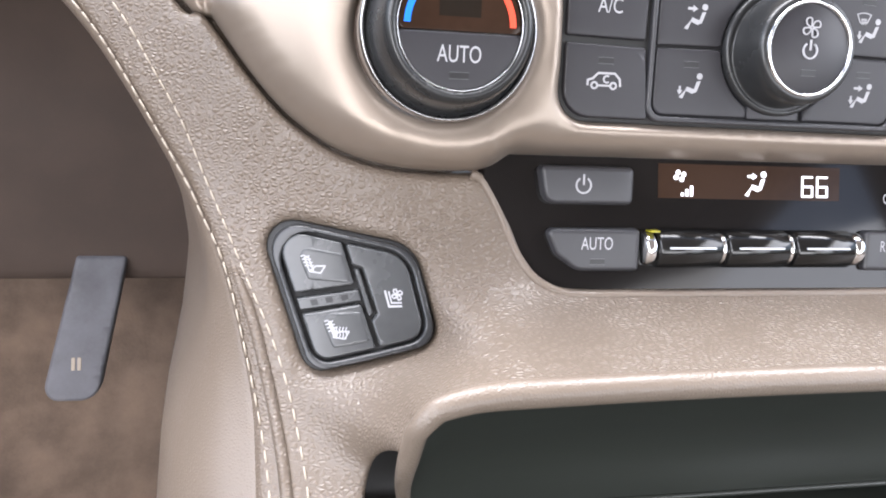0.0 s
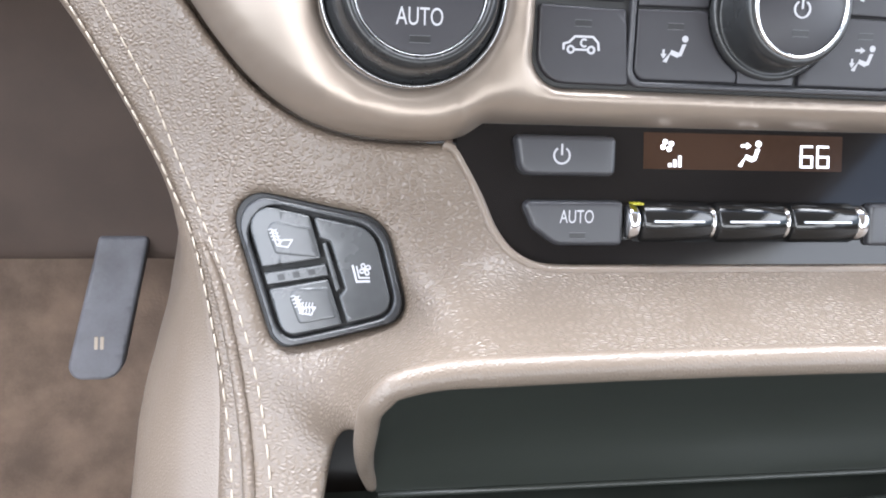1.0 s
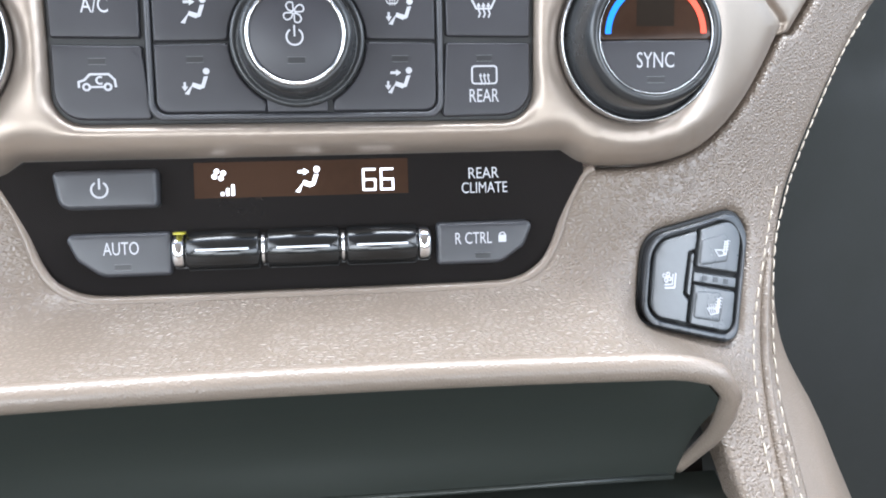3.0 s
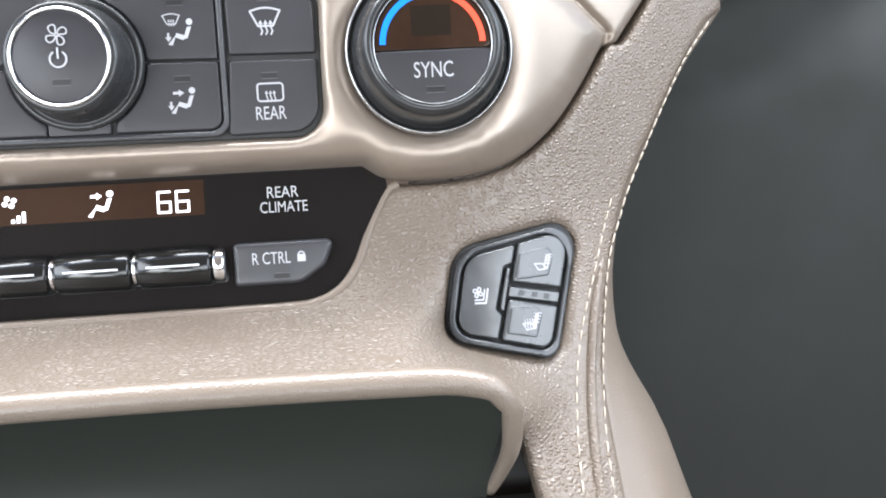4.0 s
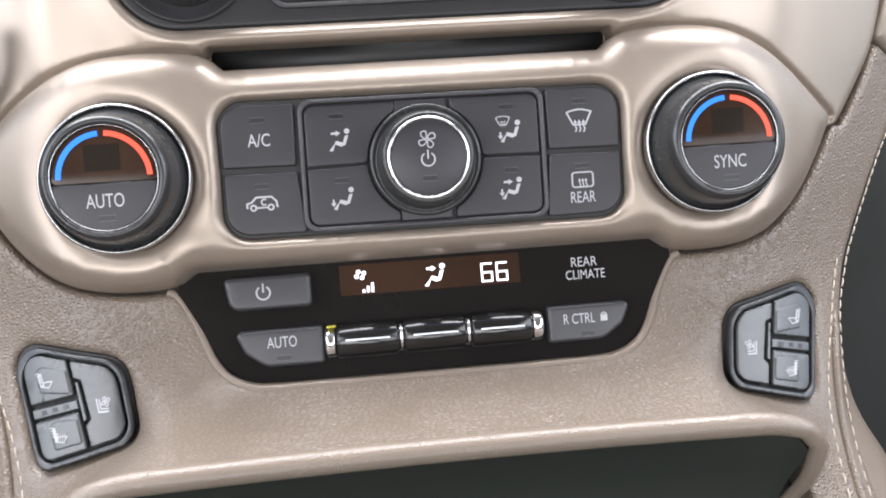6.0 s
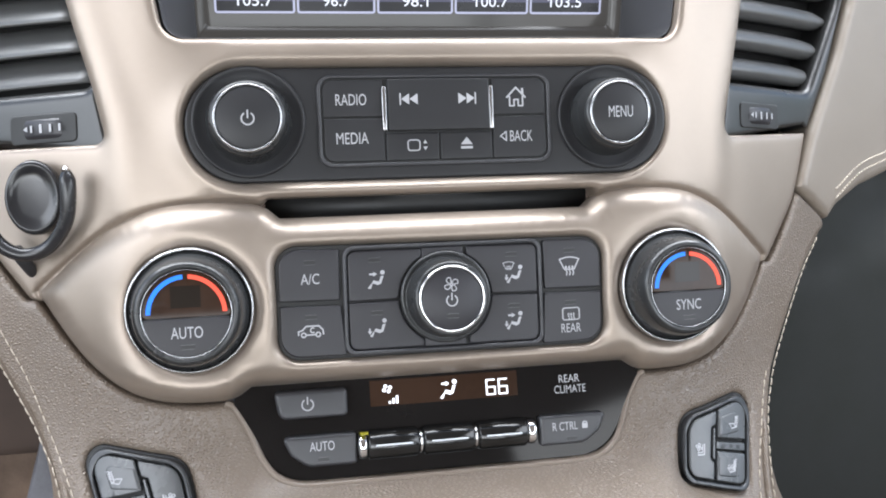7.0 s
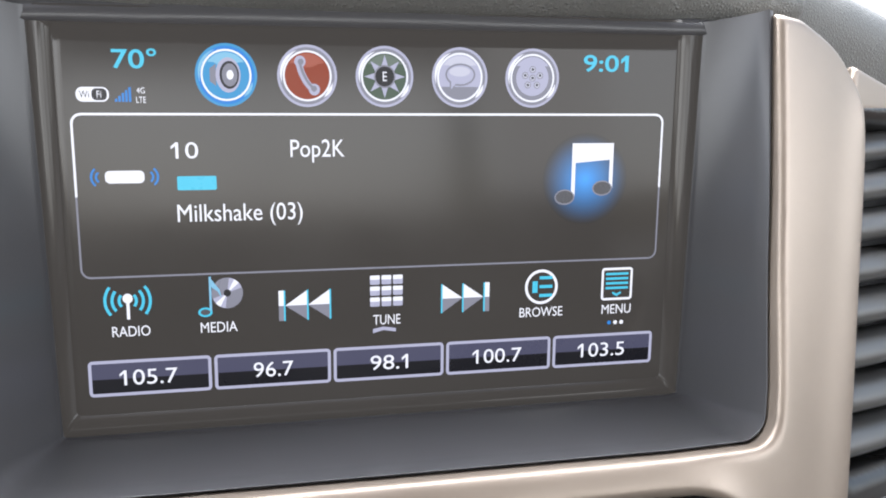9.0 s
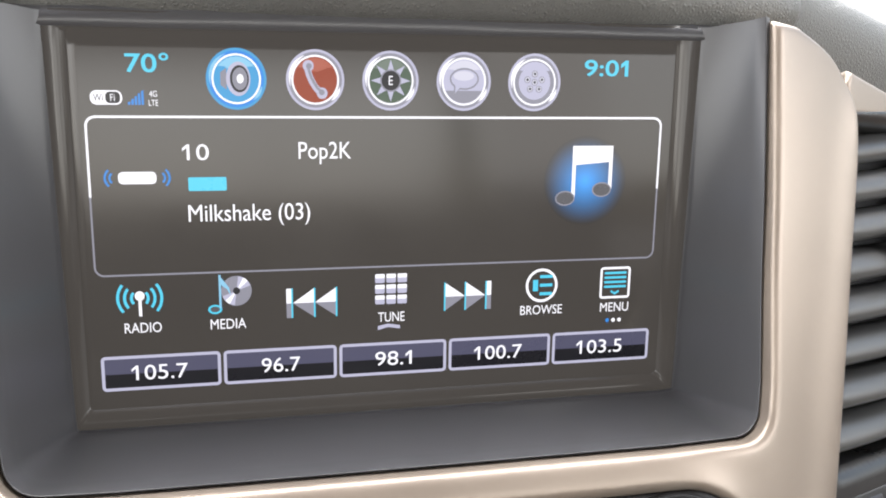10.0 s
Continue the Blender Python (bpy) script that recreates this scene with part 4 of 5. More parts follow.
# the dark recess between the bezel and the glass
rim = [(-107.1, 215.4)] + [(-u, v) for u, v in opening_left] + opening_right[::-1][1:] + [(111.6, 215.4)]
steps = []
for f, depth in ((0.0, 0.16), (0.07, 0.15), (0.085, 0.09), (0.11, 0.1), (0.2, 0.3), (0.45, 0.57), (0.78, 0.9), (0.84, 0.93), (0.86, 0.985), (1.0, 1.0)):
    row = []
    for u, v in rim:
        iu = max(-84.5, min(93.5, u * 0.93 + 1))
        iv = max(106.5, v)
        w0, w1 = base(u, v) - 1.2, screen_face(iu, iv) - 0.6
        row.append((u + (iu - u) * f, v + (iv - v) * f, w0 + (w1 - w0) * depth))
    steps.append(row)
part("surround", loft(steps), SURROUND, display, "dark satin recess round the glass")
rows = []
for u in (-106, -90, -60, -20, 20, 60, 95, 110):
    rows.append([(u, v, w) for v, w in ((211.6, screen_face(u, 211.6)), (212, screen_face(u, 212) + 0.9), (215, -30.4), (220, -29.6 - 0.0008 * u * u))])
part("surround_top", loft(rows), SURROUND, display, "dark satin strip under the hood")
part("glass_panel", sheet(rect(-86, 105, 95, 216), (), over_screen(0), (0, 0), skirt=3, step=12), SCREENMAT, display, "dark glass of the screen")

part("glass_border", sheet(rect(-88, 103, 97, 215, 1), [rect(-82.4, 110.9, 88.6, 211.5, 1.5)], over_screen(0.35), (0, 0), skirt=1, step=30, edge_step=20), SCREENMAT, display, "black border of the glass")


def ui(polys, mat, name="screen_mark", h=0.1, label=""):
    return part(name, flat(polys, over_screen(h), 0.03), mat, display, label, smooth=False)


def words(s, u, v, size, mat, h=0.15, **more):
    return part("screen_lettering", text(s, u, v, size, over_screen(h), thick=0.02, **more), mat, display, smooth=False)


def frame_line(u0, v0, u1, v1, r, width, mat, h=0.1):
    """A drawn rounded frame, as one ring."""
    return part("screen_frame", sheet(rect(u0, v0, u1, v1, r), [rect(u0 + width, v0 + width, u1 - width, v1 - width, max(0.1, r - width))], over_screen(h), (0, 0), skirt=0, step=30, edge_step=20), mat, display, smooth=False)


def dim(u0, v0, u1, v1, h, mat):
    return ui([[(u0, v0), (u1, v0), (u1, v1), (u0, v1)]], mat, "screen_field", h)


frame_line(-79, 147.7, 85.3, 189.8, 2.6, 0.5, UI_GREY)
ui(stroke([(-76.4, 189.55), (82.7, 189.55)], 0.6) + stroke([(-78.7, 187.2), (-78.7, 169)], 0.6) + stroke([(85.0, 187.2), (85.0, 169)], 0.6) + stroke(arc(-76.4, 187.2, 2.3, 90, 180, 6), 0.6) + stroke(arc(82.7, 187.2, 2.3, 0, 90, 6), 0.6), UI_WHITE, "frame_light", 0.16)
words("70°", -62.6, 203.2, 5.0, UI_CYAN, width=11.0, bold=0.012)
words("9:01", 66.5, 203.6, 4.6, UI_CYAN, width=13.8, bold=0.012)
ui([rect(-77.2, 192.6, -69.2, 196.2, 1.6)], UI_WHITE, h=0.08)
ui([rect(-73.4, 192.95, -69.7, 195.85, 1.1)], UI_DARK, "badge_field", h=0.16)
words("Wi", -75.2, 194.4, 1.7, UI_DARK, h=0.2)
words("Fi", -71.6, 194.4, 1.7, UI_WHITE, h=0.24)
ui([[(-67.8 + 0.85 * k, 192.6), (-67.2 + 0.85 * k, 192.6), (-67.2 + 0.85 * k, 193.4 + 0.7 * k), (-67.8 + 0.85 * k, 193.3 + 0.7 * k)] for k in range(5)], UI_BLUE)
words("4G", -61.4, 195.4, 1.5, UI_WHITE, squeeze=0.8)
words("LTE", -61.4, 193.1, 1.5, UI_WHITE, squeeze=0.75)

# the row of round menu signs
UI_ICE = glow_mat("screen_ice_blue", (0.25, 0.55, 0.8), 0.95)
UI_ROSE = glow_mat("screen_rose", (0.48, 0.13, 0.09), 0.8)
UI_SAGE = glow_mat("screen_sage", (0.2, 0.25, 0.22), 0.75)
UI_PEARL = glow_mat("screen_pearl", (0.62, 0.62, 0.76), 0.95)
def ring(name, cu, cv, r1, r0, mat, h):
    return part(name, sheet(circle(cu, cv, r1, 40), [circle(cu, cv, r0, 40)], over_screen(h), (0, 0), skirt=0, step=30, edge_step=20), mat, display, smooth=False)


GLOSSES = {UI_SKY: UI_ICE, UI_RED: UI_ROSE, UI_GREEN: UI_SAGE, UI_LAVENDER: UI_PEARL, UI_GREY: UI_LAVENDER}
for cu, mat in ((-39.8, UI_SKY), (-18.7, UI_RED), (2.2, UI_GREEN), (23.3, UI_LAVENDER), (44.4, UI_GREY)):
    v0 = 199.4
    ring("icon_ring", cu, v0, 7.95, 7.3, UI_SKY if cu < -30 else UI_LAVENDER, 0.1)
    ring("icon_bevel", cu, v0, 7.3, 6.5, UI_BLUE if cu < -30 else UI_GREY, 0.1)
    ring("icon_rim", cu, v0, 6.5, 6.0, UI_WHITE, 0.13)
    for r, a0, a1 in ((6.95, 112, 196), (6.95, -52, -14)):
        n = 14
        edge = [(r + 0.38 * math.sin(math.pi * i / n), a0 + (a1 - a0) * i / n) for i in range(n + 1)]
        back = [(r - 0.38 * math.sin(math.pi * i / n), a0 + (a1 - a0) * i / n) for i in range(n - 1, 0, -1)]
        ui([[(cu + q * math.cos(radians(a)), v0 + q * math.sin(radians(a))) for q, a in edge + back]], UI_ICE if cu < -30 else UI_WHITE, "icon_glint", 0.16)
    ui([circle(cu, v0, 6.0, 32)], mat, "icon_disc", 0.08)
    ui([arc(cu, v0, 5.7, 35, 145, 14) + arc(cu, v0 + 7.6, 5.4, 235, 305, 10)], GLOSSES[mat], "icon_gloss", 0.12)
oval = lambda cu, cv, a, b: [(cu + a * c, cv + b * d) for c, d in circle(0, 0, 1, 24)]
ui([[(-44.0, 197.8), (-42.4, 196.6), (-42.4, 202.2), (-44.0, 201.0)], [(-42.6, 198.4), (-40.6, 196.0), (-40.6, 202.8), (-42.6, 200.4)]], UI_GREY, "icon_magnet", 0.18)
ui([oval(-39.3, 199.4, 3.2, 4.4)], UI_LAVENDER, "icon_speaker", 0.22)
ui([oval(-39.0, 199.4, 2.5, 3.5)], UI_DARK, "icon_surround", 0.28)
ui([oval(-38.9, 199.4, 2.0, 2.9)], UI_GREY, "icon_cone", 0.33)
ui([oval(-38.8, 199.4, 0.9, 1.2)], UI_WHITE, "icon_dome", 0.38)
ui(stroke(flow([(-21.0, 203.0), (-20.2, 200.2), (-18.8, 197.6), (-17.0, 195.7)], 4), 1.7) + [circle(-20.6, 203.0, 1.5, 14), circle(-16.9, 195.9, 1.5, 14)], UI_LAVENDER, "icon_handset", 0.2)
ui(stroke(flow([(-20.6, 202.4), (-19.8, 200.0), (-18.5, 197.7), (-17.3, 196.3)], 4), 0.7) + [circle(-20.4, 202.9, 0.8, 12), circle(-17.0, 196.1, 0.8, 12)], UI_GREY, "icon_handset_shade", 0.27)
for a in range(0, 360, 45):
    c, s = math.cos(radians(a)), math.sin(radians(a))
    ui([[(2.2 + 5.6 * c, 199.4 + 5.6 * s), (2.2 - 1.0 * s + 2.4 * c, 199.4 + 1.0 * c + 2.4 * s), (2.2 + 1.0 * s + 2.4 * c, 199.4 - 1.0 * c + 2.4 * s)]], UI_LAVENDER, "icon_compass_ray", 0.2)
ui([circle(2.2, 199.4, 3.0, 24)], UI_GREY, "icon_compass_rim", 0.24)
ui([circle(2.2, 199.4, 2.6, 20)], UI_DARK, "icon_compass", 0.28)
words("E", 2.2, 199.4, 2.4, UI_WHITE, h=0.36)
ui([arc(23.3, 199.4, 5.9, 205, 335, 16)], UI_GREY, "icon_shade", 0.16)
ui([oval(23.4, 200.1, 4.3, 3.0), [(20.4, 198.4), (22.4, 197.6), (20.4, 195.4)]], UI_GREY, "icon_bubble_rim", 0.2)
ui([oval(23.4, 200.1, 3.8, 2.5), [(20.8, 198.3), (22.2, 197.8), (20.8, 196.2)]], UI_LAVENDER, "icon_bubble", 0.26)
ui([oval(23.2, 200.9, 3.0, 1.3)], UI_PEARL, "icon_bubble_gloss", 0.31)
ui([circle(44.4, 199.4, 4.8, 28)], UI_LAVENDER, "icon_wheel", 0.14)
holes = [(44.4 + 2.3 * math.cos(radians(a)), 199.4 + 2.3 * math.sin(radians(a))) for a in range(18, 378, 72)] + [(44.4, 199.4)]
ui([circle(x, y, 0.95, 14) for x, y in holes], UI_GREY, "icon_wheel_rim", 0.2)
ui([circle(x, y, 0.7, 12) for x, y in holes], UI_PEARL, "icon_wheel_hole", 0.25)
ui([circle(x, y, 0.38, 10) for x, y in holes], UI_DARK, "icon_wheel_dot", 0.3)

# what is playing
words("10", -50.6, 180.4, 4.2, UI_WHITE, width=5.8)
words("Pop2K", -16.3, 180.0, 4.6, UI_WHITE, width=14.6)
words("Milkshake (03)", -37.2, 163.5, 4.6, UI_WHITE, width=33)
ui([rect(-53.4, 170.2, -43.3, 173.8, 0.4)], UI_CYAN, "name_bar", label="plain cyan bar where a name stands")
ui([rect(-71.4, 172.2, -61.6, 175.4, 1.2)], UI_WHITE, "logo_bar", label="plain white bar in place of a logo")
for sg in (-1, 1):
    ui([q for r in (1.3, 2.5) for q in stroke(arc(-66.5 + sg * 5.6, 173.8, r + 0.2, 90 - sg * 90 - 48, 90 - sg * 90 + 48, 8), 0.55)], UI_BLUE, "logo_wave")

halo = bpy.data.materials.new("screen_halo")
halo.use_nodes = True
hn, hl = halo.node_tree.nodes, halo.node_tree.links
hb = hn["Principled BSDF"]
hb.inputs["Base Color"].default_value = (0.012, 0.0115, 0.011, 1)
hb.inputs["Roughness"].default_value = 0.12
hb.inputs["Specular IOR Level"].default_value = 0.25
hc, hg, hm = hn.new("ShaderNodeTexCoord"), hn.new("ShaderNodeTexGradient"), hn.new("ShaderNodeMapping")
hg.gradient_type = "SPHERICAL"
hm.vector_type = "TEXTURE"
hm.inputs["Location"].default_value = P(61.5, 171.5, screen_face(61.5, 171.5))
hm.inputs["Scale"].default_value = (0.0135, 0.0135, 0.0135)
hl.new(hc.outputs["Object"], hm.inputs["Vector"])
hl.new(hm.outputs["Vector"], hg.inputs["Vector"])
hs, ha = hn.new("ShaderNodeVectorMath"), hn.new("ShaderNodeVectorMath")
hs.operation, ha.operation = "SCALE", "ADD"
hs.inputs[0].default_value, ha.inputs[1].default_value = (0.006, 0.17, 0.5), (0.02, 0.018, 0.017)
hp = hn.new("ShaderNodeMath")
hp.operation = "POWER"
hp.inputs[1].default_value = 1.5
hl.new(hg.outputs["Fac"], hp.inputs[0])
hl.new(hp.outputs[0], hs.inputs["Scale"])
hl.new(hs.outputs["Vector"], ha.inputs[0])
hl.new(ha.outputs["Vector"], hb.inputs["Emission Color"])
hb.inputs["Emission Strength"].default_value = 1.0
ui([circle(61.5, 171.5, 13, 40)], halo, "note_halo", 0.04, "soft blue light round the note")
ui([[(57.2, 181.6), (70.0, 181.6), (70.0, 177), (57.2, 176)], [(57.2, 176.2), (58.3, 176.2), (58.3, 166.5), (57.2, 166.5)], [(68.9, 177.1), (70.0, 177.1), (70.0, 169), (68.9, 169)]], UI_WHITE, "note", 0.12)
ui([[(55.2 + 3.1 * c, 166.4 + 2.2 * s) for c, s in circle(0, 0, 1, 22)], [(66.8 + 3.1 * c, 168.8 + 2.2 * s) for c, s in circle(0, 0, 1, 22)]], UI_GREY, "note_head_rim", 0.2)
ui([oval(55.2, 166.4, 2.7, 1.8), oval(66.8, 168.8, 2.7, 1.8)], UI_SLATE, "note_head", 0.25)

# the row of functions
for sg in (-1, 1):
    ui([q for r in (2.2, 4.0, 5.8) for q in stroke(arc(-67.6, 141.6, r, 90 - sg * 90 - 38, 90 - sg * 90 + 38, 8), 0.75)], UI_CYAN, "wave")
ui([circle(-67.6, 142.2, 1.3, 16), [(-68.0, 136.6), (-67.2, 136.6), (-67.2, 142), (-68.0, 142)]], UI_WHITE, "aerial", 0.18)
ui([circle(-41.6, 142.6, 4.2, 30)], UI_GREY, "disc", 0.08)
ui([[(-41.6, 142.6)] + arc(-41.6, 142.6, 4.1, a, a + 62, 8) for a in (20, 200)], UI_LAVENDER, "disc_sheen", 0.12)
ui([[(-41.6, 142.6)] + arc(-41.6, 142.6, 4.1, a, a + 22, 6) for a in (40, 220)], UI_WHITE, "disc_glint", 0.15)
ui([circle(-41.6, 142.6, 1.0, 14)], UI_DARK, "disc_hole", 0.2)
ui([[(-46.4, 147.2), (-45.8, 147.2), (-45.8, 137.8), (-46.4, 137.8)], [(-46.2, 147), (-43.6, 143.6), (-43.2, 141.4), (-44.2, 143.2), (-46.2, 144.6)]], UI_ICE, "media_note", 0.24)
ui([oval(-47.6, 137.6, 1.9, 1.3)], UI_CYAN, "media_note_head", 0.24)
ui([oval(-47.6, 137.6, 1.3, 0.8)], UI_SLATE, "media_note_hole", 0.3)
for cu, sg in ((-20.4, -1), (25.6, 1)):
    top_half = [[(cu + sg * x, 138.4), (cu + sg * x, 142.6), (cu + sg * (x + 6.2), 138.4)] for x in (-6.9, -0.6)] + [[(cu + sg * 5.8, 138.4), (cu + sg * 7.4, 138.4), (cu + sg * 7.4, 142.6), (cu + sg * 5.8, 142.6)]]
    low_half = [[(cu + sg * x, 138.4), (cu + sg * x, 134.2), (cu + sg * (x + 6.2), 138.4)] for x in (-6.9, -0.6)] + [[(cu + sg * 5.8, 138.4), (cu + sg * 7.4, 138.4), (cu + sg * 7.4, 134.2), (cu + sg * 5.8, 134.2)]]
    ui(top_half, UI_WHITE, "skip_sign")
    ui(low_half, UI_GREY, "skip_sign")
    ui([q for x in (-6.9, -0.6, 5.8) for q in stroke([(cu + sg * x, 134.3), (cu + sg * x, 142.5)], 0.45)], UI_CYAN, "skip_edge", 0.16)
for i in (-1, 0, 1):
    for j in (-1, 0, 1):
        ui([rect(2.5 + 3.3 * i - 1.4, 141.4 + 3.1 * j - 1.3, 2.5 + 3.3 * i + 1.4, 141.4 + 3.1 * j + 1.3, 0.4)], UI_LAVENDER, "tune_key")
        ui([rect(2.5 + 3.3 * i - 1.4, 141.4 + 3.1 * j + 0.1, 2.5 + 3.3 * i + 1.4, 141.4 + 3.1 * j + 1.3, 0.3)], UI_WHITE, "tune_key_light", 0.15)
ui([[(-1.4, 129.4), (1.6, 130.2), (5.2, 129.6), (5.2, 130.6), (1.6, 131.2), (-1.4, 130.6)]], UI_LAVENDER, "tune_underline")
part("browse_ring", sheet(circle(49, 140.6, 5.1, 36), [circle(49, 140.6, 4.3, 36)], over_screen(0.1), (0, 0), skirt=0, step=30, edge_step=20), UI_WHITE, display, smooth=False)
ui([[(46.2, 138.9), (47.8, 138.9), (47.8, 142.3), (46.2, 142.3)]] + [[(48.4, y), (52.4, y), (52.4, y + 0.9), (48.4, y + 0.9)] for y in (137.6, 140.2, 142.8)], UI_CYAN, "browse_lines")
frame_line(68, 135.7, 78, 145.4, 1, 0.7, UI_WHITE)
ui([[(69.4, y), (76.6, y), (76.6, y + 0.7), (69.4, y + 0.7)] for y in (139.0, 140.4, 141.8, 143.2)] + stroke([(71.8, 137.9), (73, 137.2), (74.2, 137.9)], 0.6), UI_CYAN, "menu_lines")
ui([circle(71, 128.9, 0.62, 10)], UI_BLUE, "page_dot")
ui([circle(73, 128.9, 0.62, 10), circle(75, 128.9, 0.62, 10)], UI_WHITE, "page_dot")
for s, u, v, wide in (("RADIO", -67.1, 133.4, 9.8), ("MEDIA", -44.1, 133.4, 9.8), ("TUNE", 2.6, 133.2, 7.9), ("BROWSE", 49.1, 133.2, 13.4), ("MENU", 73.1, 133.0, 9.4)):
    words(s, u, v, 2.8, UI_WHITE, width=wide)
for k, s in enumerate(("105.7", "96.7", "98.1", "100.7", "103.5")):
    u0 = -78.8 + 33.0 * k
    frame_line(u0, 115.9, u0 + 32.2, 125.7, 1.2, 0.85, UI_LAVENDER)
    dim(u0 + 0.8, 116.7, u0 + 31.4, 120.6, 0.05, UI_PRESETLOW)
    dim(u0 + 0.8, 120.6, u0 + 31.4, 124.9, 0.05, UI_PRESET)
    words(s, u0 + 16.1, 120.8, 4.2, UI_WHITE, h=0.2, width=14.0 if len(s) == 5 else 11.0)

# ---- dashboard top ----
hood = thing("display_hood", "dark grained vinyl hood overhanging the display", "dash hood", (0, 230, -40), kind="structure")
profile = flow([(214.5, -62), (214.5, -44), (215.5, -31), (219, -23.5), (224.5, -20), (232, -22), (239, -31), (245, -46), (249, -75), (252, -130), (250, -240)], 5)
rows = []
for u in [-150, -149, -146.5, -142, -134, -120] + list(range(-100, 101, 20)) + [120, 128, 134, 138, 140.4, 141]:
    a = abs(u - 0)
    edge_at = 150 if u < 0 else 141
    f = math.sqrt(max(0.0, 1 - (max(0.0, a - (edge_at - 12)) / 12) ** 2))
    back = 0.0009 * u * u
    rows.append([(u, 232 + (v - 232) * (0.35 + 0.65 * f) , w - back - (1 - f) * 12) for v, w in profile])
bm = loft(rows)
ends = [e for e in bm.edges if e.is_boundary]
bmesh.ops.holes_fill(bm, edges=ends, sides=0)
part("hood_skin", bm, HOODMAT, hood)

top_pad = thing("dashboard_top", "dark grained vinyl dashboard top beside the hood", "dashboard", (220, 220, -70), kind="structure")
for sign in (-1, 1):
    rows = [[(sign * 116, 222 - 1.5 * k, -70 - 12 * k) for k in range(33)]]
    for u in range(128, 520, 16):
        drop = 0.123 * (u - 128)
        w0 = -44 - 0.46 * (u - 128)
        rows.append([(sign * u, 242 - drop + dv, w0 + dw) for dv, dw in flow([(-46, -70), (-43, -34), (-34, -14), (-18, -3), (-5, 0), (5, -7), (10, -28), (14, -100), (10, -330)], 4)])
    part("top_pad", loft(rows), HOODMAT, top_pad)
    # light strip between the top pad and the vent
    cap = [(151.5, 191), (150, 200), (153, 206), (166, 204), (190, 200.5), (210, 197.5), (204, 196)]
    part("vent_cap", sheet([(sign * u, v) for u, v in (cap if sign > 0 else cap[::-1])], (), over(-3), (2.5, 2), skirt=8, step=3.5, edge_step=1.8), CHAMPAGNE, top_pad, "champagne strip above the air vent")


# ---- air vents ----
def vent(sign):
    v0 = thing("air_vent", "dark plastic air vent with thick slats and a thumb wheel", "air vent", (sign * 165, 125, -40), group="dashboard air vents")
    shift = 0 if sign > 0 else LEFT_VENT
    outer = [(124, 57.8)] + flow([(124, 62), (127.5, 80), (134, 107), (142, 142), (149, 172), (151, 192)], 4) + fillet([(151, 192, 0), (229, 202, 12), (226, 150, 20), (199, 90, 14), (181, 61, 2)], 6)[1:]
    hole = fillet([(128, 81.5, 3), (184, 81.5, 7), (212, 128, 30), (220, 193, 10), (153.6, 188.5, 3), (149, 165, 20), (139, 122, 20)], 6)
    m = (lambda pts: [(u, v) for u, v in pts]) if sign > 0 else (lambda pts: [(shift - u, v) for u, v in pts][::-1])
    part("vent_frame", sheet(m(outer), [m(hole)], over(-2.0), (1.5, 1.5), (5.0, 6), 18, 3.5, 1.6), VENTFRAME, v0)
    part("vent_well", sheet(m(outer), (), over(-27), (0, 0), skirt=0, step=12), SEAM, v0)
    # broad blades: a rounded front edge and a wide face that slopes back
    open_blade = [(6.8, -13), (6.2, -6), (4.2, -0.8), (0.8, 2.2), (-1.2, 2.8), (-3.0, 1.8), (-4.4, -1.6), (-3.0, -9), (1.0, -14)]
    shut_blade = [(7.2, -10), (6.4, -7.4), (-3.6, 1.2), (-5.0, 2.0), (-6.0, 1.7), (-5.6, 0.4), (4.6, -9.8)]
    for k in range(8 if sign > 0 else 9):
        v = (88.6 + 13.1 * k) if sign > 0 else (90.5 + 11.6 * k)
        x0 = 128 + 0.29 * (v - 86)
        x1 = 194 + (v - 86) * 0.42 - max(0, v - 150) * 0.3
        lift = 0.15 * max(0.0, min(1.0, (v - 100) / 80))
        rows = []
        for i in range(11):
            u = x0 + (x1 - x0) * i / 10
            w = base(u, v) - 10 + 1.5 * math.sin(math.pi * i / 10)
            end = 1 - 0.4 * max(0.0, (i - 8) / 2) ** 2
            rows.append([(sign * (u - shift), v + lift * (u - x0) + dv * (end if sign > 0 else 1), w + dw) for dv, dw in (open_blade if sign > 0 else shut_blade)])
        bm = loft(rows, True)
        bmesh.ops.holes_fill(bm, edges=[e for e in bm.edges if e.is_boundary], sides=0)
        part("slat", bm, SLAT, v0)
    # ribbed tab on one slat
    tu, tv = sign * (186 - shift), 149
    tw = base(tu, tv)
    face_at = lambda a, b: (tu + a * sign, tv + b, tw - 1.5 - 0.3 * b - 0.3 * a)
    corners = [(-10.5, 8), (6, 8.4), (10.5, -5), (8, -8), (-3, -8), (-6.5, -3)]
    tab = loft([[(x, y, z - d) for x, y, z in (face_at(a, b) for a, b in corners)] for d in (0, 4)], True)
    bmesh.ops.holes_fill(tab, edges=[e for e in tab.edges if e.is_boundary], sides=0)
    bmesh.ops.bevel(tab, geom=list(tab.edges), offset=0.0009, segments=2, affect="EDGES")
    t = part("tab", tab, TABMAT, v0, "grey ribbed tab")
    for k in range(7):
        b = 4.8 - 1.6 * k
        x, y, z = face_at(-5.6 + 0.35 * k, b)
        x2, y2, z2 = face_at(5.4 + 0.42 * k, b)
        part("tab_rib", tube([(x, y, z + 0.15), (x2, y2, z2 + 0.15)], 0.42, 6), SATIN, t)
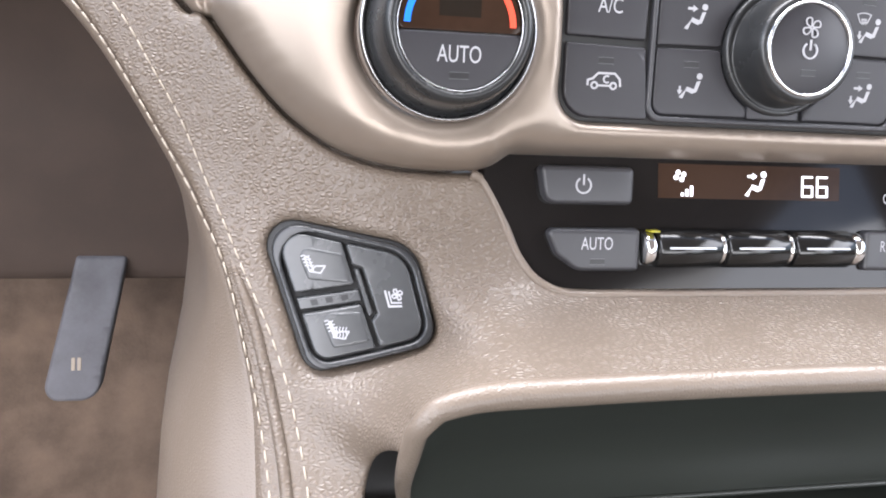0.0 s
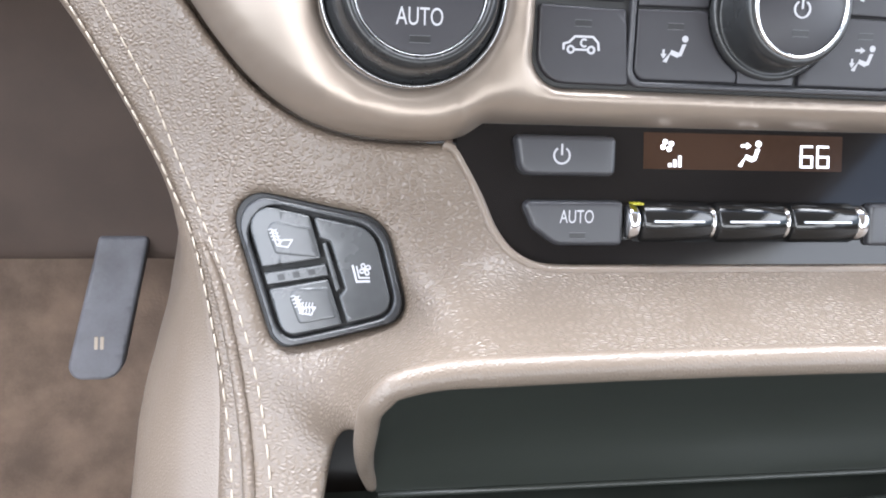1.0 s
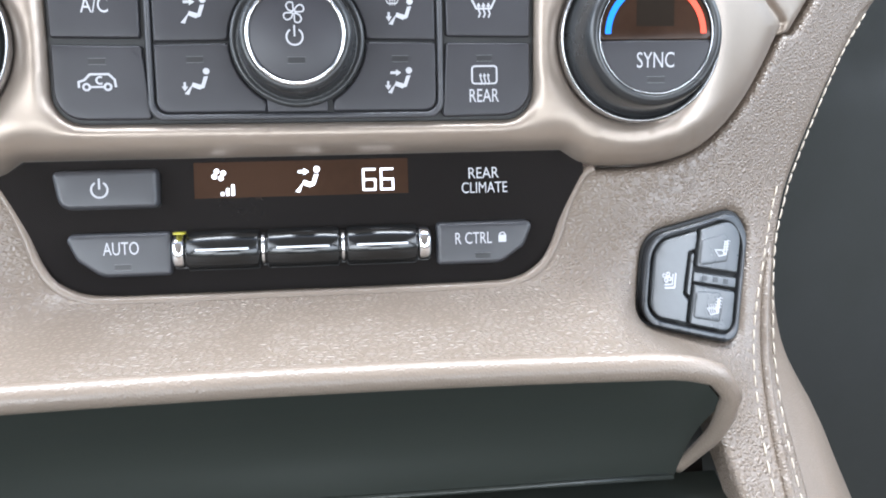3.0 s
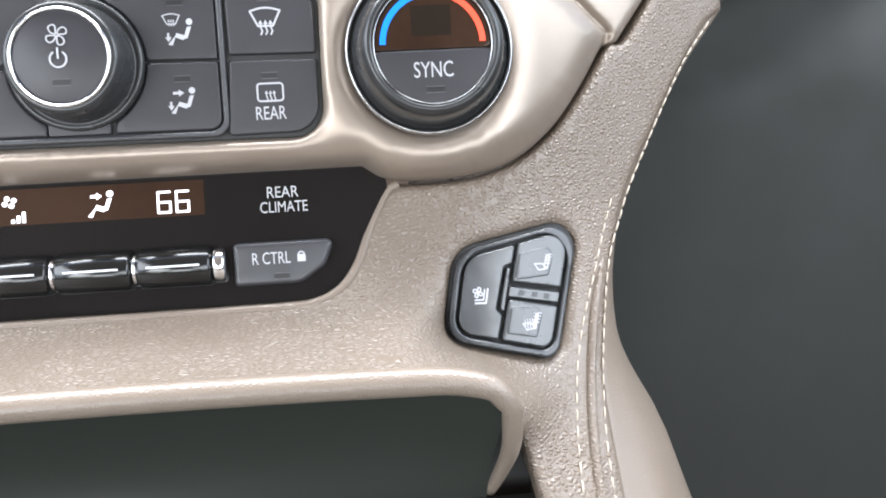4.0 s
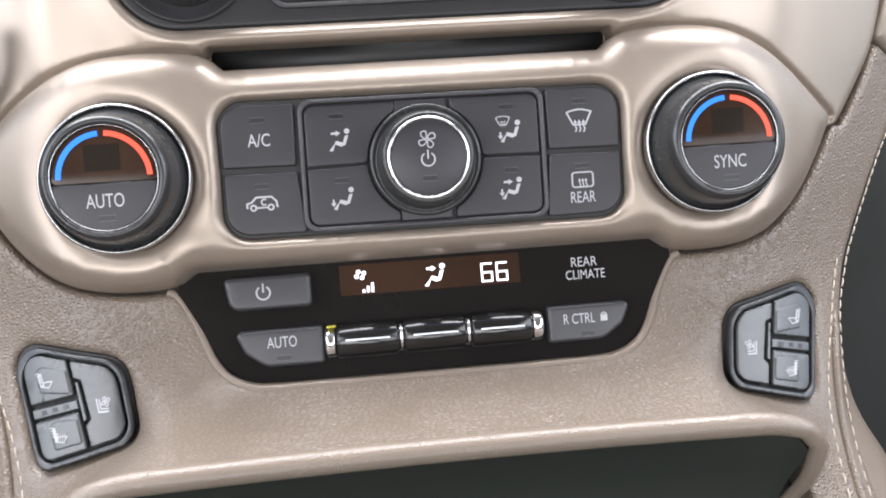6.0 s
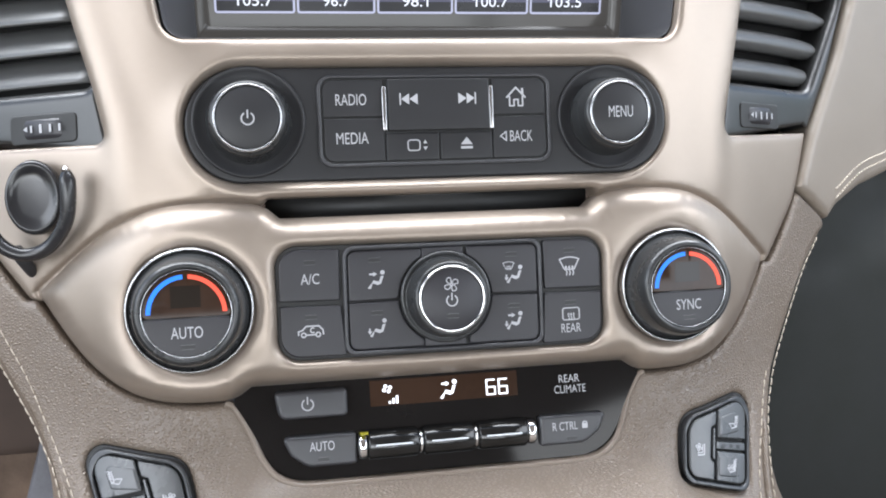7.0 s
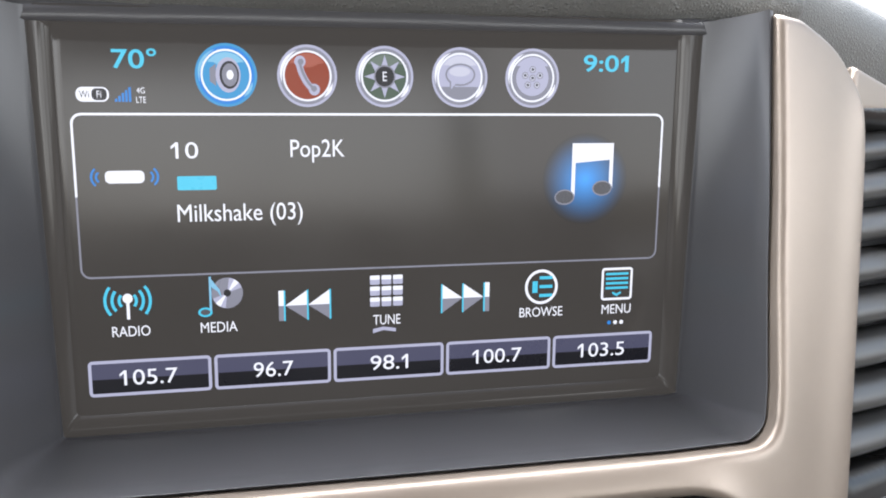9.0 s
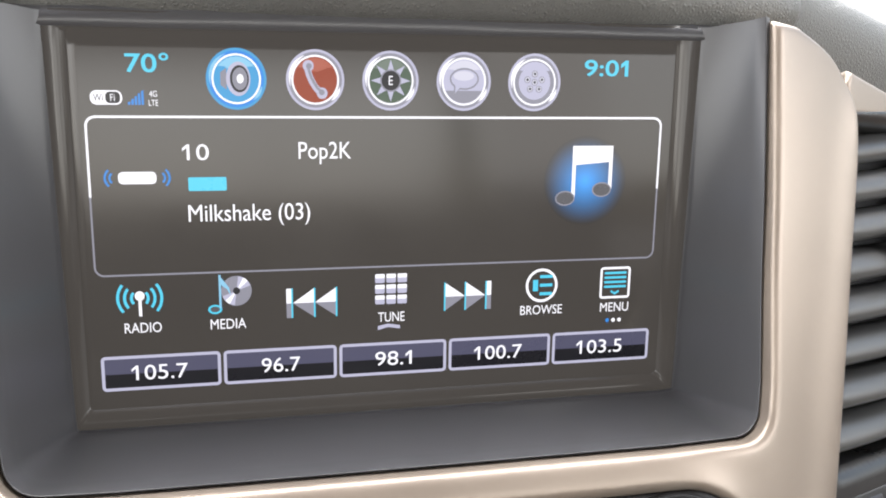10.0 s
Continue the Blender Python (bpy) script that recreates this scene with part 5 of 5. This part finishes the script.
    part("tab_edge", tube([face_at(-3.4, -8.5), face_at(7.9, -8.5), face_at(10.6, -5.6)], 0.35, 6), DARKCHROME, t, "bright lower edge")
    # thumb wheel under the slats
    wu, wv = sign * (147.5 - shift), 67.6
    part("wheel_well", slab([(wu + x, wv + y) for x, y in rect(-13, -5.4, 13, 5.4, 2)], over(-1.4), 3, 0.6), SEAM, v0)
    rows = []
    for k in range(9):
        a = math.pi * (k / 8 - 0.5)
        rows.append([(wu + 10.5 * math.sin(a), wv + y, base(wu + 10.5 * math.sin(a), wv) - 4.6 + 4.6 * math.cos(a) * q) for y, q in ((-4, 0.3), (-3.4, 0.9), (-2, 1.0), (2, 1.0), (3.4, 0.9), (4, 0.3))])
    wheel = part("thumb_wheel", loft(rows), BUTTON, v0)
    wt = over(0.15)
    drawn([[(wu + x - 0.5 * q, wv - 1.6 * q), (wu + x + 0.5 * q, wv - 1.6 * q), (wu + x + 0.5 * q, wv + 1.6 * q), (wu + x - 0.5 * q, wv + 1.6 * q)] for x, q in ((-4.2, 0.8), (-0.6, 1.0), (3.2, 0.9), (6.8, 0.8))] + [[(wu - 7.4, wv), (wu - 5.8, wv + 1), (wu - 5.8, wv - 1)]], wt, wheel)
    return v0


vent(1)
vent(-1)

# ---- padded dash beside the vents ----
for sign in (-1, 1):
    pad = thing("dash_pad", "light taupe leather dash pad with stitched lower edge", "dash pad", (sign * 230, 80, -70), group="leather dash pads")
    line = fillet([(171.5, 36.5, 2), (194.5, 21.4, 3), (202, 28, 12), (222, 37, 20), (268, 49, 30), (430, 64, 0), (430, 150, 0), (262, 151, 2), (230, 150, 5), (206, 100, 20), (183, 62, 8)], 6)
    def pad_height(u, v):
        return base(u, v) + 2.0 - 0.0009 * max(0, abs(u) - 230) ** 2
    part("pad_skin", sheet([(sign * u, v) for u, v in (line if sign > 0 else line[::-1])], (), pad_height, (5, 5), skirt=25, step=7, edge_step=4), PAD, pad)
    for off in (6.5, 10.5):
        seam = flow([(200, 25 + off), (222, 37 + off), (246, 43.5 + off), (268, 49 + off), (330, 56 + off), (428, 65 + off)], 10)
        bm = bmesh.new()
        for a, b in zip(seam, seam[1:]):
            m1, m2 = Vector(a).lerp(Vector(b), 0.1), Vector(a).lerp(Vector(b), 0.85)
            tube([(sign * q.x, q.y, pad_height(q.x, q.y) + 0.05) for q in (m1, m2)], 0.45, 6, bm)
        part("stitching", bm, THREAD, pad, "cream stitching")
    strip = [(231, 153.5), (430, 154), (430, 190), (236, 192)]
    part("wood_strip", sheet([(sign * u, v) for u, v in (strip if sign > 0 else strip[::-1])], (), lambda u, v: pad_height(u, v) + 3, (3, 3), skirt=10, step=14), WOOD, pad, "glossy brown wood strip")

# ---- glove box side and knee side ----
glove = thing("glove_box", "dark charcoal plastic glove box under the dash pad", "glove box", (280, -40, -110), kind="structure")
def glove_height(u, v):
    crease = v - 8 - 0.0009 * (u - 300) ** 2 * (u < 300) * -1 - 0.12 * (u - 200)
    return -78 - 0.16 * (abs(u) - 140) - 7 / (1 + math.exp(-crease / 3.0)) - 10 / (1 + math.exp(-(v - 34) / 6.0))
part("lid", sheet([(120, 96), (120, -330), (520, -330), (520, 100)], (), lambda u, v: glove_height(u, v), (5, 5), skirt=12, step=10), GLOVE, glove, "dark lid")

knee = thing("knee_panel", "dark brown lower dash panel above the pedals", "dash panel", (-300, -60, -380), kind="structure")
rows = []
for u in range(-700, -100, 30):
    rows.append([(u, v, w) for v, w in flow([(-137, -420), (-134, -408), (-128, -400), (-60, -372), (20, -330), (90, -250), (150, -150)], 4)])
part("panel_skin", loft(rows), BOLSTER, knee)

pedal = thing("accelerator_pedal", "grey rubber accelerator pedal with worn face", "pedal", (-245, -190, -380))
pad_outline = fillet([(-259, -208, 9), (-224.5, -208, 13), (-208, -118, 3), (-240, -118, 3)], 6)
part("pedal_pad", sheet(pad_outline, (), lambda u, v: -380 - 0.3 * (v + 165), (2.5, 3), skirt=9, step=6), PEDALMAT, pedal)
for u0 in (-241, -237.4):
    part("pedal_mark", slab(rect(u0, -189, u0 + 2.4, -181, 0.6), lambda u, v: -379.6 - 0.3 * (v + 165), 1, 0.3), THREAD, pedal, "small pale worn mark")
part("pedal_arm", tube([(-226, -126, -403), (-222, -90, -425), (-220, -40, -455)], 6, 10), SATIN, pedal)

footwell = thing("footwell_carpet", "brown carpet lining the driver footwell", "carpet", (-300, -350, -450), kind="structure")
rows = []
for u in list(range(-720, -130, 18)):
    rows.append([(u, v + 4 * math.sin(u * 0.03 + v * 0.02), w + 5 * math.sin(u * 0.021 + 1.3) * math.sin(v * 0.03)) for v, w in flow([(-40, -560), (-140, -545), (-230, -525), (-330, -470), (-410, -360), (-470, -200), (-540, -20)], 5)])
part("carpet_skin", loft(rows), CARPET, footwell)
# the console's flank toward the pedals
rows = []
for v in range(-480, 40, 20):
    rows.append([(-142 - 0.05 * max(0, -v - 120), v, w) for w in range(-20 - int(max(0, (v + 150) * 0.3)), -600, -40)])
flank = thing("console_flank", "dark brown carpeted flank of the centre console", "console", (-145, -200, -200), kind="structure")
n = min(len(r) for r in rows)
part("flank_skin", loft([r[:n] for r in rows]), BOLSTER, flank)


# ---- seat switches ----
def seat_switch(sign):
    sw = thing("seat_heater_switch", "grey three-button seat heating and cooling switch in a black rim", "switch", (sign * 108, -65, -6), group="seat switches")
    quad = [Vector(q) for q in switch_quad(sign, -2.6)]

    def at(s, q):
        """s from the outer to the inner side, q from top to bottom."""
        a, b, c, d = quad
        p = a.lerp(b, s).lerp(d.lerp(c, s), q)
        return p.x, p.y

    def cell(corners, r=1.0):
        pts = [(*at(s, q), k) for s, q, *kk in corners for k in (kk or [r])]
        return fillet(pts, 6)

    part("well", slab(switch_outline(sign, 0.9), over(-1.6), 8, 0.5), SEAM, sw)
    part("rim", sheet(switch_outline(sign, 0.0), [switch_outline(sign, -1.6)], over(1.3), (0.6, 0.6), skirt=4, step=3, edge_step=1.5), RIMMAT, sw, "dark grey rim")
    top = over(1.2)
    keys = {"seat_heat_button": [(0.0, 0.0, 5), (0.525, 0.0), (0.522, 0.40), (0.0, 0.505)],
            "back_heat_button": [(0.0, 0.665), (0.527, 0.59), (0.538, 1.0), (0.0, 1.0, 3.2)],
            "seat_cool_button": [(0.553, 0.0), (1.0, 0.0, 6.5), (1.0, 1.0, 4), (0.577, 1.0), (0.575, 0.757), (0.644, 0.69), (0.632, 0.225), (0.556, 0.205)]}
    made = {}
    for name, corners in keys.items():
        made[name] = part(name, sheet(cell([(c + (0.7,) if len(c) == 2 else c) for c in corners]), (), top, (0.6, 0.6), skirt=4, step=3, edge_step=1.5), WORN, sw)
    for name, (s0, q0, s1, q1) in {"seat_heat_button": (0.13, 0.11, 0.505, 0.39), "back_heat_button": (0.15, 0.655, 0.51, 0.93)}.items():
        dish = cell([(s0, q0, 2.5), (s1, q0, 1), (s1, q1, 1), (s0 + 0.02, q1, 1)])
        part("dished_face", sheet(dish, (), over(1.5), (0.9, 0.4), skirt=0.6, step=3, edge_step=2), WORN, made[name], "smooth polished dished face")
    strip = part("lamp_strip", slab(cell([(0.0, 0.55, 0.3), (0.542, 0.455, 0.3), (0.543, 0.555, 0.3), (0.0, 0.632, 0.3)]), over(0.9), 2, 0.3), WORN, sw)
    for s, y in ((0.14, 0.572), (0.273, 0.549), (0.408, 0.526)):
        drawn([cell([(s - 0.03, y - 0.017, 0.05), (s + 0.03, y - 0.027, 0.05), (s + 0.03, y + 0.017, 0.05), (s - 0.03, y + 0.027, 0.05)])], over(0.9), strip, DIMPRINT, "lamp", thick=0.1)
    part("center_bar", slab(cell([(0.562, 0.25, 0.3), (0.599, 0.25, 0.3), (0.605, 0.68, 0.3), (0.561, 0.715, 0.3)]), over(1.0), 2, 0.3), WORN, sw)

    def chair(cu, cv, k, lines_on_back=False):
        """A small seat sign with wavy heat lines."""
        back = [(-2.4, 2.0), (-1.5, 2.2), (-0.3, -0.9), (-1.2, -1.3)]
        seat = [(-1.2, -1.3), (1.5, -1.5), (2.6, 0.3), (0.3, 0.1)]
        put = lambda pts: [(cu + a * k, cv + b * k) for a, b in pts]
        polys = stroke(put(seat), 0.36 * k, True) + (stroke(put(back), 0.36 * k, True) if not lines_on_back else [put(back)])
        for j in range(4):
            x, y = -3.3 + 0.35 * j, 2.2 - 0.75 * j
            polys += stroke(put([(x, y), (x + 0.7, y + 0.3), (x + 1.4, y), (x + 2.1, y + 0.3)]), 0.26 * k)
        if lines_on_back:
            for j in range(4):
                x = -0.5 + 0.75 * j
                polys += stroke(put([(x, -1.5), (x + 0.25, -0.5), (x, 0.4), (x + 0.25, 1.2)]), 0.28 * k)
        return polys

    turn = 1 if sign < 0 else -1
    flip = lambda polys, cu: [[(cu + turn * (a - cu), b) for a, b in poly] for poly in polys]
    u, v = at(0.24, 0.27)
    drawn(flip(chair(u, v, 1.0), u), over(1.55), made["seat_heat_button"])
    u, v = at(0.26, 0.81)
    drawn(flip(chair(u, v, 1.0, True), u), over(1.55), made["back_heat_button"])
    u, v = at(0.82, 0.53)
    drawn(flip(stroke([(u - 2.2, v + 1.6), (u - 1.3, v - 2.0), (u + 1.7, v - 1.8)], 0.5) + stroke([(u - 1.3, v + 1.5), (u - 0.7, v - 1.1), (u + 1.7, v - 1.0)], 0.4) + fan_sign(u + 0.7, v + 0.9, 1.3, 0.34), u), top, made["seat_cool_button"])
    return sw


seat_switch(1)
seat_switch(-1)

# ---- storage bin ----
storage = thing("storage_bin", "dark green-black plastic storage bin under the leather brow", "storage bin", (0, -115, 0))
rows = []
for k in range(9):
    f = k / 8
    row = []
    for i in range(N):
        s = -1 + 2 * i / (N - 1)
        lu, lv, lw = brow_lip(s)
        a = abs(s)
        bu, bv, bw = s * 96, -114.5, 10.5
        u = lu * 0.985 + (bu - lu * 0.985) * f
        row.append((u, lv - 2.7 + (bv - lv + 2.7) * f, lw - 1.6 + (bw - lw + 1.6) * f - 6.0 * math.sin(math.pi * min(1, f * 1.05)) * (1 - 0.5 * a)))
    rows.append(row)
part("bin_door", loft(rows), BINMAT, storage, "dark concave door")
part("door_edge", tube([(s * 95.5, -115, 10.6) for s in (-1, -0.5, 0, 0.5, 1)], 0.9, 8), BINMAT, storage)
rows = [[(u, v, w) for v, w in ((-117, 4), (-119.5, 9), (-121.5, 16), (-128, 30), (-150, 80), (-175, 130))] for u in range(-118, 119, 12)]
part("bin_floor", loft(rows), BINMAT, storage)
tray = thing("cup_tray", "dark plastic tray with a rounded rim in the bin", "tray", (45, -124, 20))
part("tray_rim", tube(flow([(10, -123, 17), (30, -121.5, 15.5), (70, -121, 15), (93, -121.6, 16), (99, -127, 26), (98, -140, 55)], 6), 2.2, 10), BINMAT, tray)
for u0 in (-38, -26):
    part("tray_clip", block(u0, -120.6, 13, u0 + 5, -118.8, 15.5, 0.5), RUBBER, tray)
gap = thing("bin_gap_lining", "black lining behind the rolled lip", "lining", (0, -100, -10), kind="structure")
part("lining", loft([[(u, v, w) for v, w in ((-74, -12), (-150, 2), (-240, 20))] for u in range(-110, 111, 20)]), SEAM, gap)

# ---- key ring hook beside the column ----
hook = thing("ignition_key", "black key head with a looped ring below the vent", "key", (-145, 45, -40))
rows = [[(-142.6 + 10.0 * r * math.cos(2 * math.pi * k / 36), 42.5 + 13.4 * r * math.sin(2 * math.pi * k / 36), w + 0.12 * 8.8 * r * math.cos(2 * math.pi * k / 36)) for k in range(36)] for r, w in ((0.004, -22.6), (0.5, -22.6), (0.74, -22.3), (0.84, -21.3), (0.94, -21.4), (1.0, -23.5), (1.0, -27), (0.9, -29))]
part("key_head", loft(rows, True), KEYMAT, hook, "glossy black oval key head")
part("key_stem", lathe(-143, 42, [(6, -28), (6, -60)], 24), SATIN, hook)
loop = flow([(-129.6, 51.4, -16), (-129.4, 43, -16), (-131, 33.5, -18), (-137.5, 25.2, -22), (-145.2, 22.2, -24), (-152.5, 24.2, -25), (-158, 30.5, -26), (-160, 40.5, -27), (-158.8, 54, -28)], 7)
part("key_loop", tube(loop, [2.5 * math.sqrt(min(1.0, 0.12 + 0.3 * k)) + 0.4 * math.exp(-0.01 * k * k) for k in range(len(loop))], 14), KEYMAT, hook, "glossy black loop")
part("loop_strap", tube([(-150, 24, -25), (-147, 16, -33), (-145, 8, -52)], [2.6, 2.2, 2.0], 10), SATIN, hook)
part("loop_tip", tube([(-129.7, 51.0, -15), (-129.7, 52.6, -15.2)], [1.3, 0.9], 10), CHROME, hook, "small bright tip of the loop")


# ---- stitches along the console's edges ----
def thread_mesh():
    bm = tube([(-1.75, 0, -0.25), (-1.3, 0, 0.12), (0, 0, 0.24), (1.3, 0, 0.12), (1.75, 0, -0.25)], [0.16, 0.26, 0.3, 0.26, 0.16], 6)
    return finish("stitch", bm, THREAD)


STITCH = thread_mesh()


def stitches(line, height, pitch=3.9):
    pts = [Vector(p) for p in line]
    at, k = 0.0, 0
    gaps = [(b - a).length for a, b in zip(pts, pts[1:])]
    total, d = sum(gaps), pitch / 2
    while d < total:
        while at + gaps[k] < d:
            at += gaps[k]
            k += 1
        p = pts[k].lerp(pts[k + 1], (d - at) / gaps[k])
        q = p + (pts[k + 1] - pts[k]).normalized() * 0.5
        a, b = P(p.x, p.y, height(p.x, p.y)), P(q.x, q.y, height(q.x, q.y))
        x = (b - a).normalized()
        out = P(0, 0, 1)
        z = (out - x * out.dot(x)).normalized()
        y = z.cross(x)
        m = Matrix((x, y, z)).transposed().to_4x4()
        # the mesh lies along u and rises along w
        turn = Matrix(((1, 0, 0, 0), (0, 0, 1, 0), (0, -1, 0, 0), (0, 0, 0, 1)))
        ob = new("stitch", STITCH)
        ob.parent = console
        ob.matrix_basis = Matrix.Translation(-Vector(console["origin"])) @ Matrix.Translation(a) @ m @ turn
        d += pitch


for sign in (-1, 1):
    outer_line = [(sign * u, v) for u, v in flow([(186, 14), (172, -3), (152, -36), (146.4, -47), (141.6, -56.5), (138.4, -66), (135.4, -78), (132.6, -90), (130.4, -101), (129.2, -112), (128.8, -130)], 8)]
    inner_line = [(sign * u, v) for u, v in flow([(172, 11), (165, 1), (159, -9.5), (151.5, -23), (145.2, -38), (140.6, -48.5), (134.6, -62.4), (130.2, -71.8), (126.8, -80.4), (124.2, -89), (122.4, -97), (120.8, -106.5), (120, -116), (119.8, -130)], 8)]
    stitches(outer_line, lambda u, v: base(u, v) - 0.2)
    if sign < 0:
        stitches(inner_line, lambda u, v: base(u, v) + 0.1)
    else:
        stitches([q for q in inner_line if q[1] < -40], lambda u, v: base(u, v) + 0.1)


# ---- the cabin round the camera ----
def boxes(name, spans, mat, label, category):
    bm = bmesh.new()
    for (x0, y0, z0), (x1, y1, z1) in spans:
        c = [bm.verts.new((x, y, z)) for z in (z0, z1) for x, y in ((x0, y0), (x1, y0), (x1, y1), (x0, y1))]
        for f in ((0, 3, 2, 1), (4, 5, 6, 7), (0, 1, 5, 4), (1, 2, 6, 5), (2, 3, 7, 6), (3, 0, 4, 7)):
            bm.faces.new([c[i] for i in f])
    ob = new(name, finish(name, bm, mat, False))
    return tagged(ob, label, category, kind="structure")


boxes("ceiling", [((-0.86, -2.6, 0.78), (0.86, 0.0, 0.82))], HEADLINER, "grey fabric headliner of the cabin", "ceiling")
boxes("floor", [((-0.86, -2.6, -0.66), (0.86, 0.8, -0.62))], CARPET, "brown carpeted cabin floor", "floor")
boxes("firewall", [((-0.86, 0.8, -0.62), (0.86, 0.84, -0.05))], BOLSTER, "dark front wall of the cabin", "wall")
for name, x0, x1 in (("door_left", -0.86, -0.82), ("door_right", 0.82, 0.86)):
    boxes(name, [((x0, -2.6, -0.62), (x1, 0.8, 0.02)), ((x0, -2.6, 0.66), (x1, 0.1, 0.78)), ((x0, -2.6, 0.02), (x1, -1.72, 0.66)), ((x0, -0.8, 0.02), (x1, -0.66, 0.66))], BOLSTER, "brown cabin door side with open window", "door")
boxes("wall_rear", [((-0.82, -2.64, -0.62), (0.82, -2.6, 0.2)), ((-0.82, -2.64, 0.66), (0.82, -2.6, 0.78))], BOLSTER, "brown rear wall of the cabin", "wall")

# ---- outside ----
bm = bmesh.new()
bm.faces.new([bm.verts.new(p) for p in ((-400, -400, -1.3), (400, -400, -1.3), (400, 400, -1.3), (-400, 400, -1.3))])
GROUND = material("pale_concrete", (0.5, 0.49, 0.47), 0.9, vary=0.2)
tagged(new("ground", finish("ground", bm, GROUND, False)), "pale concrete ground outside the car", "ground", kind="structure")
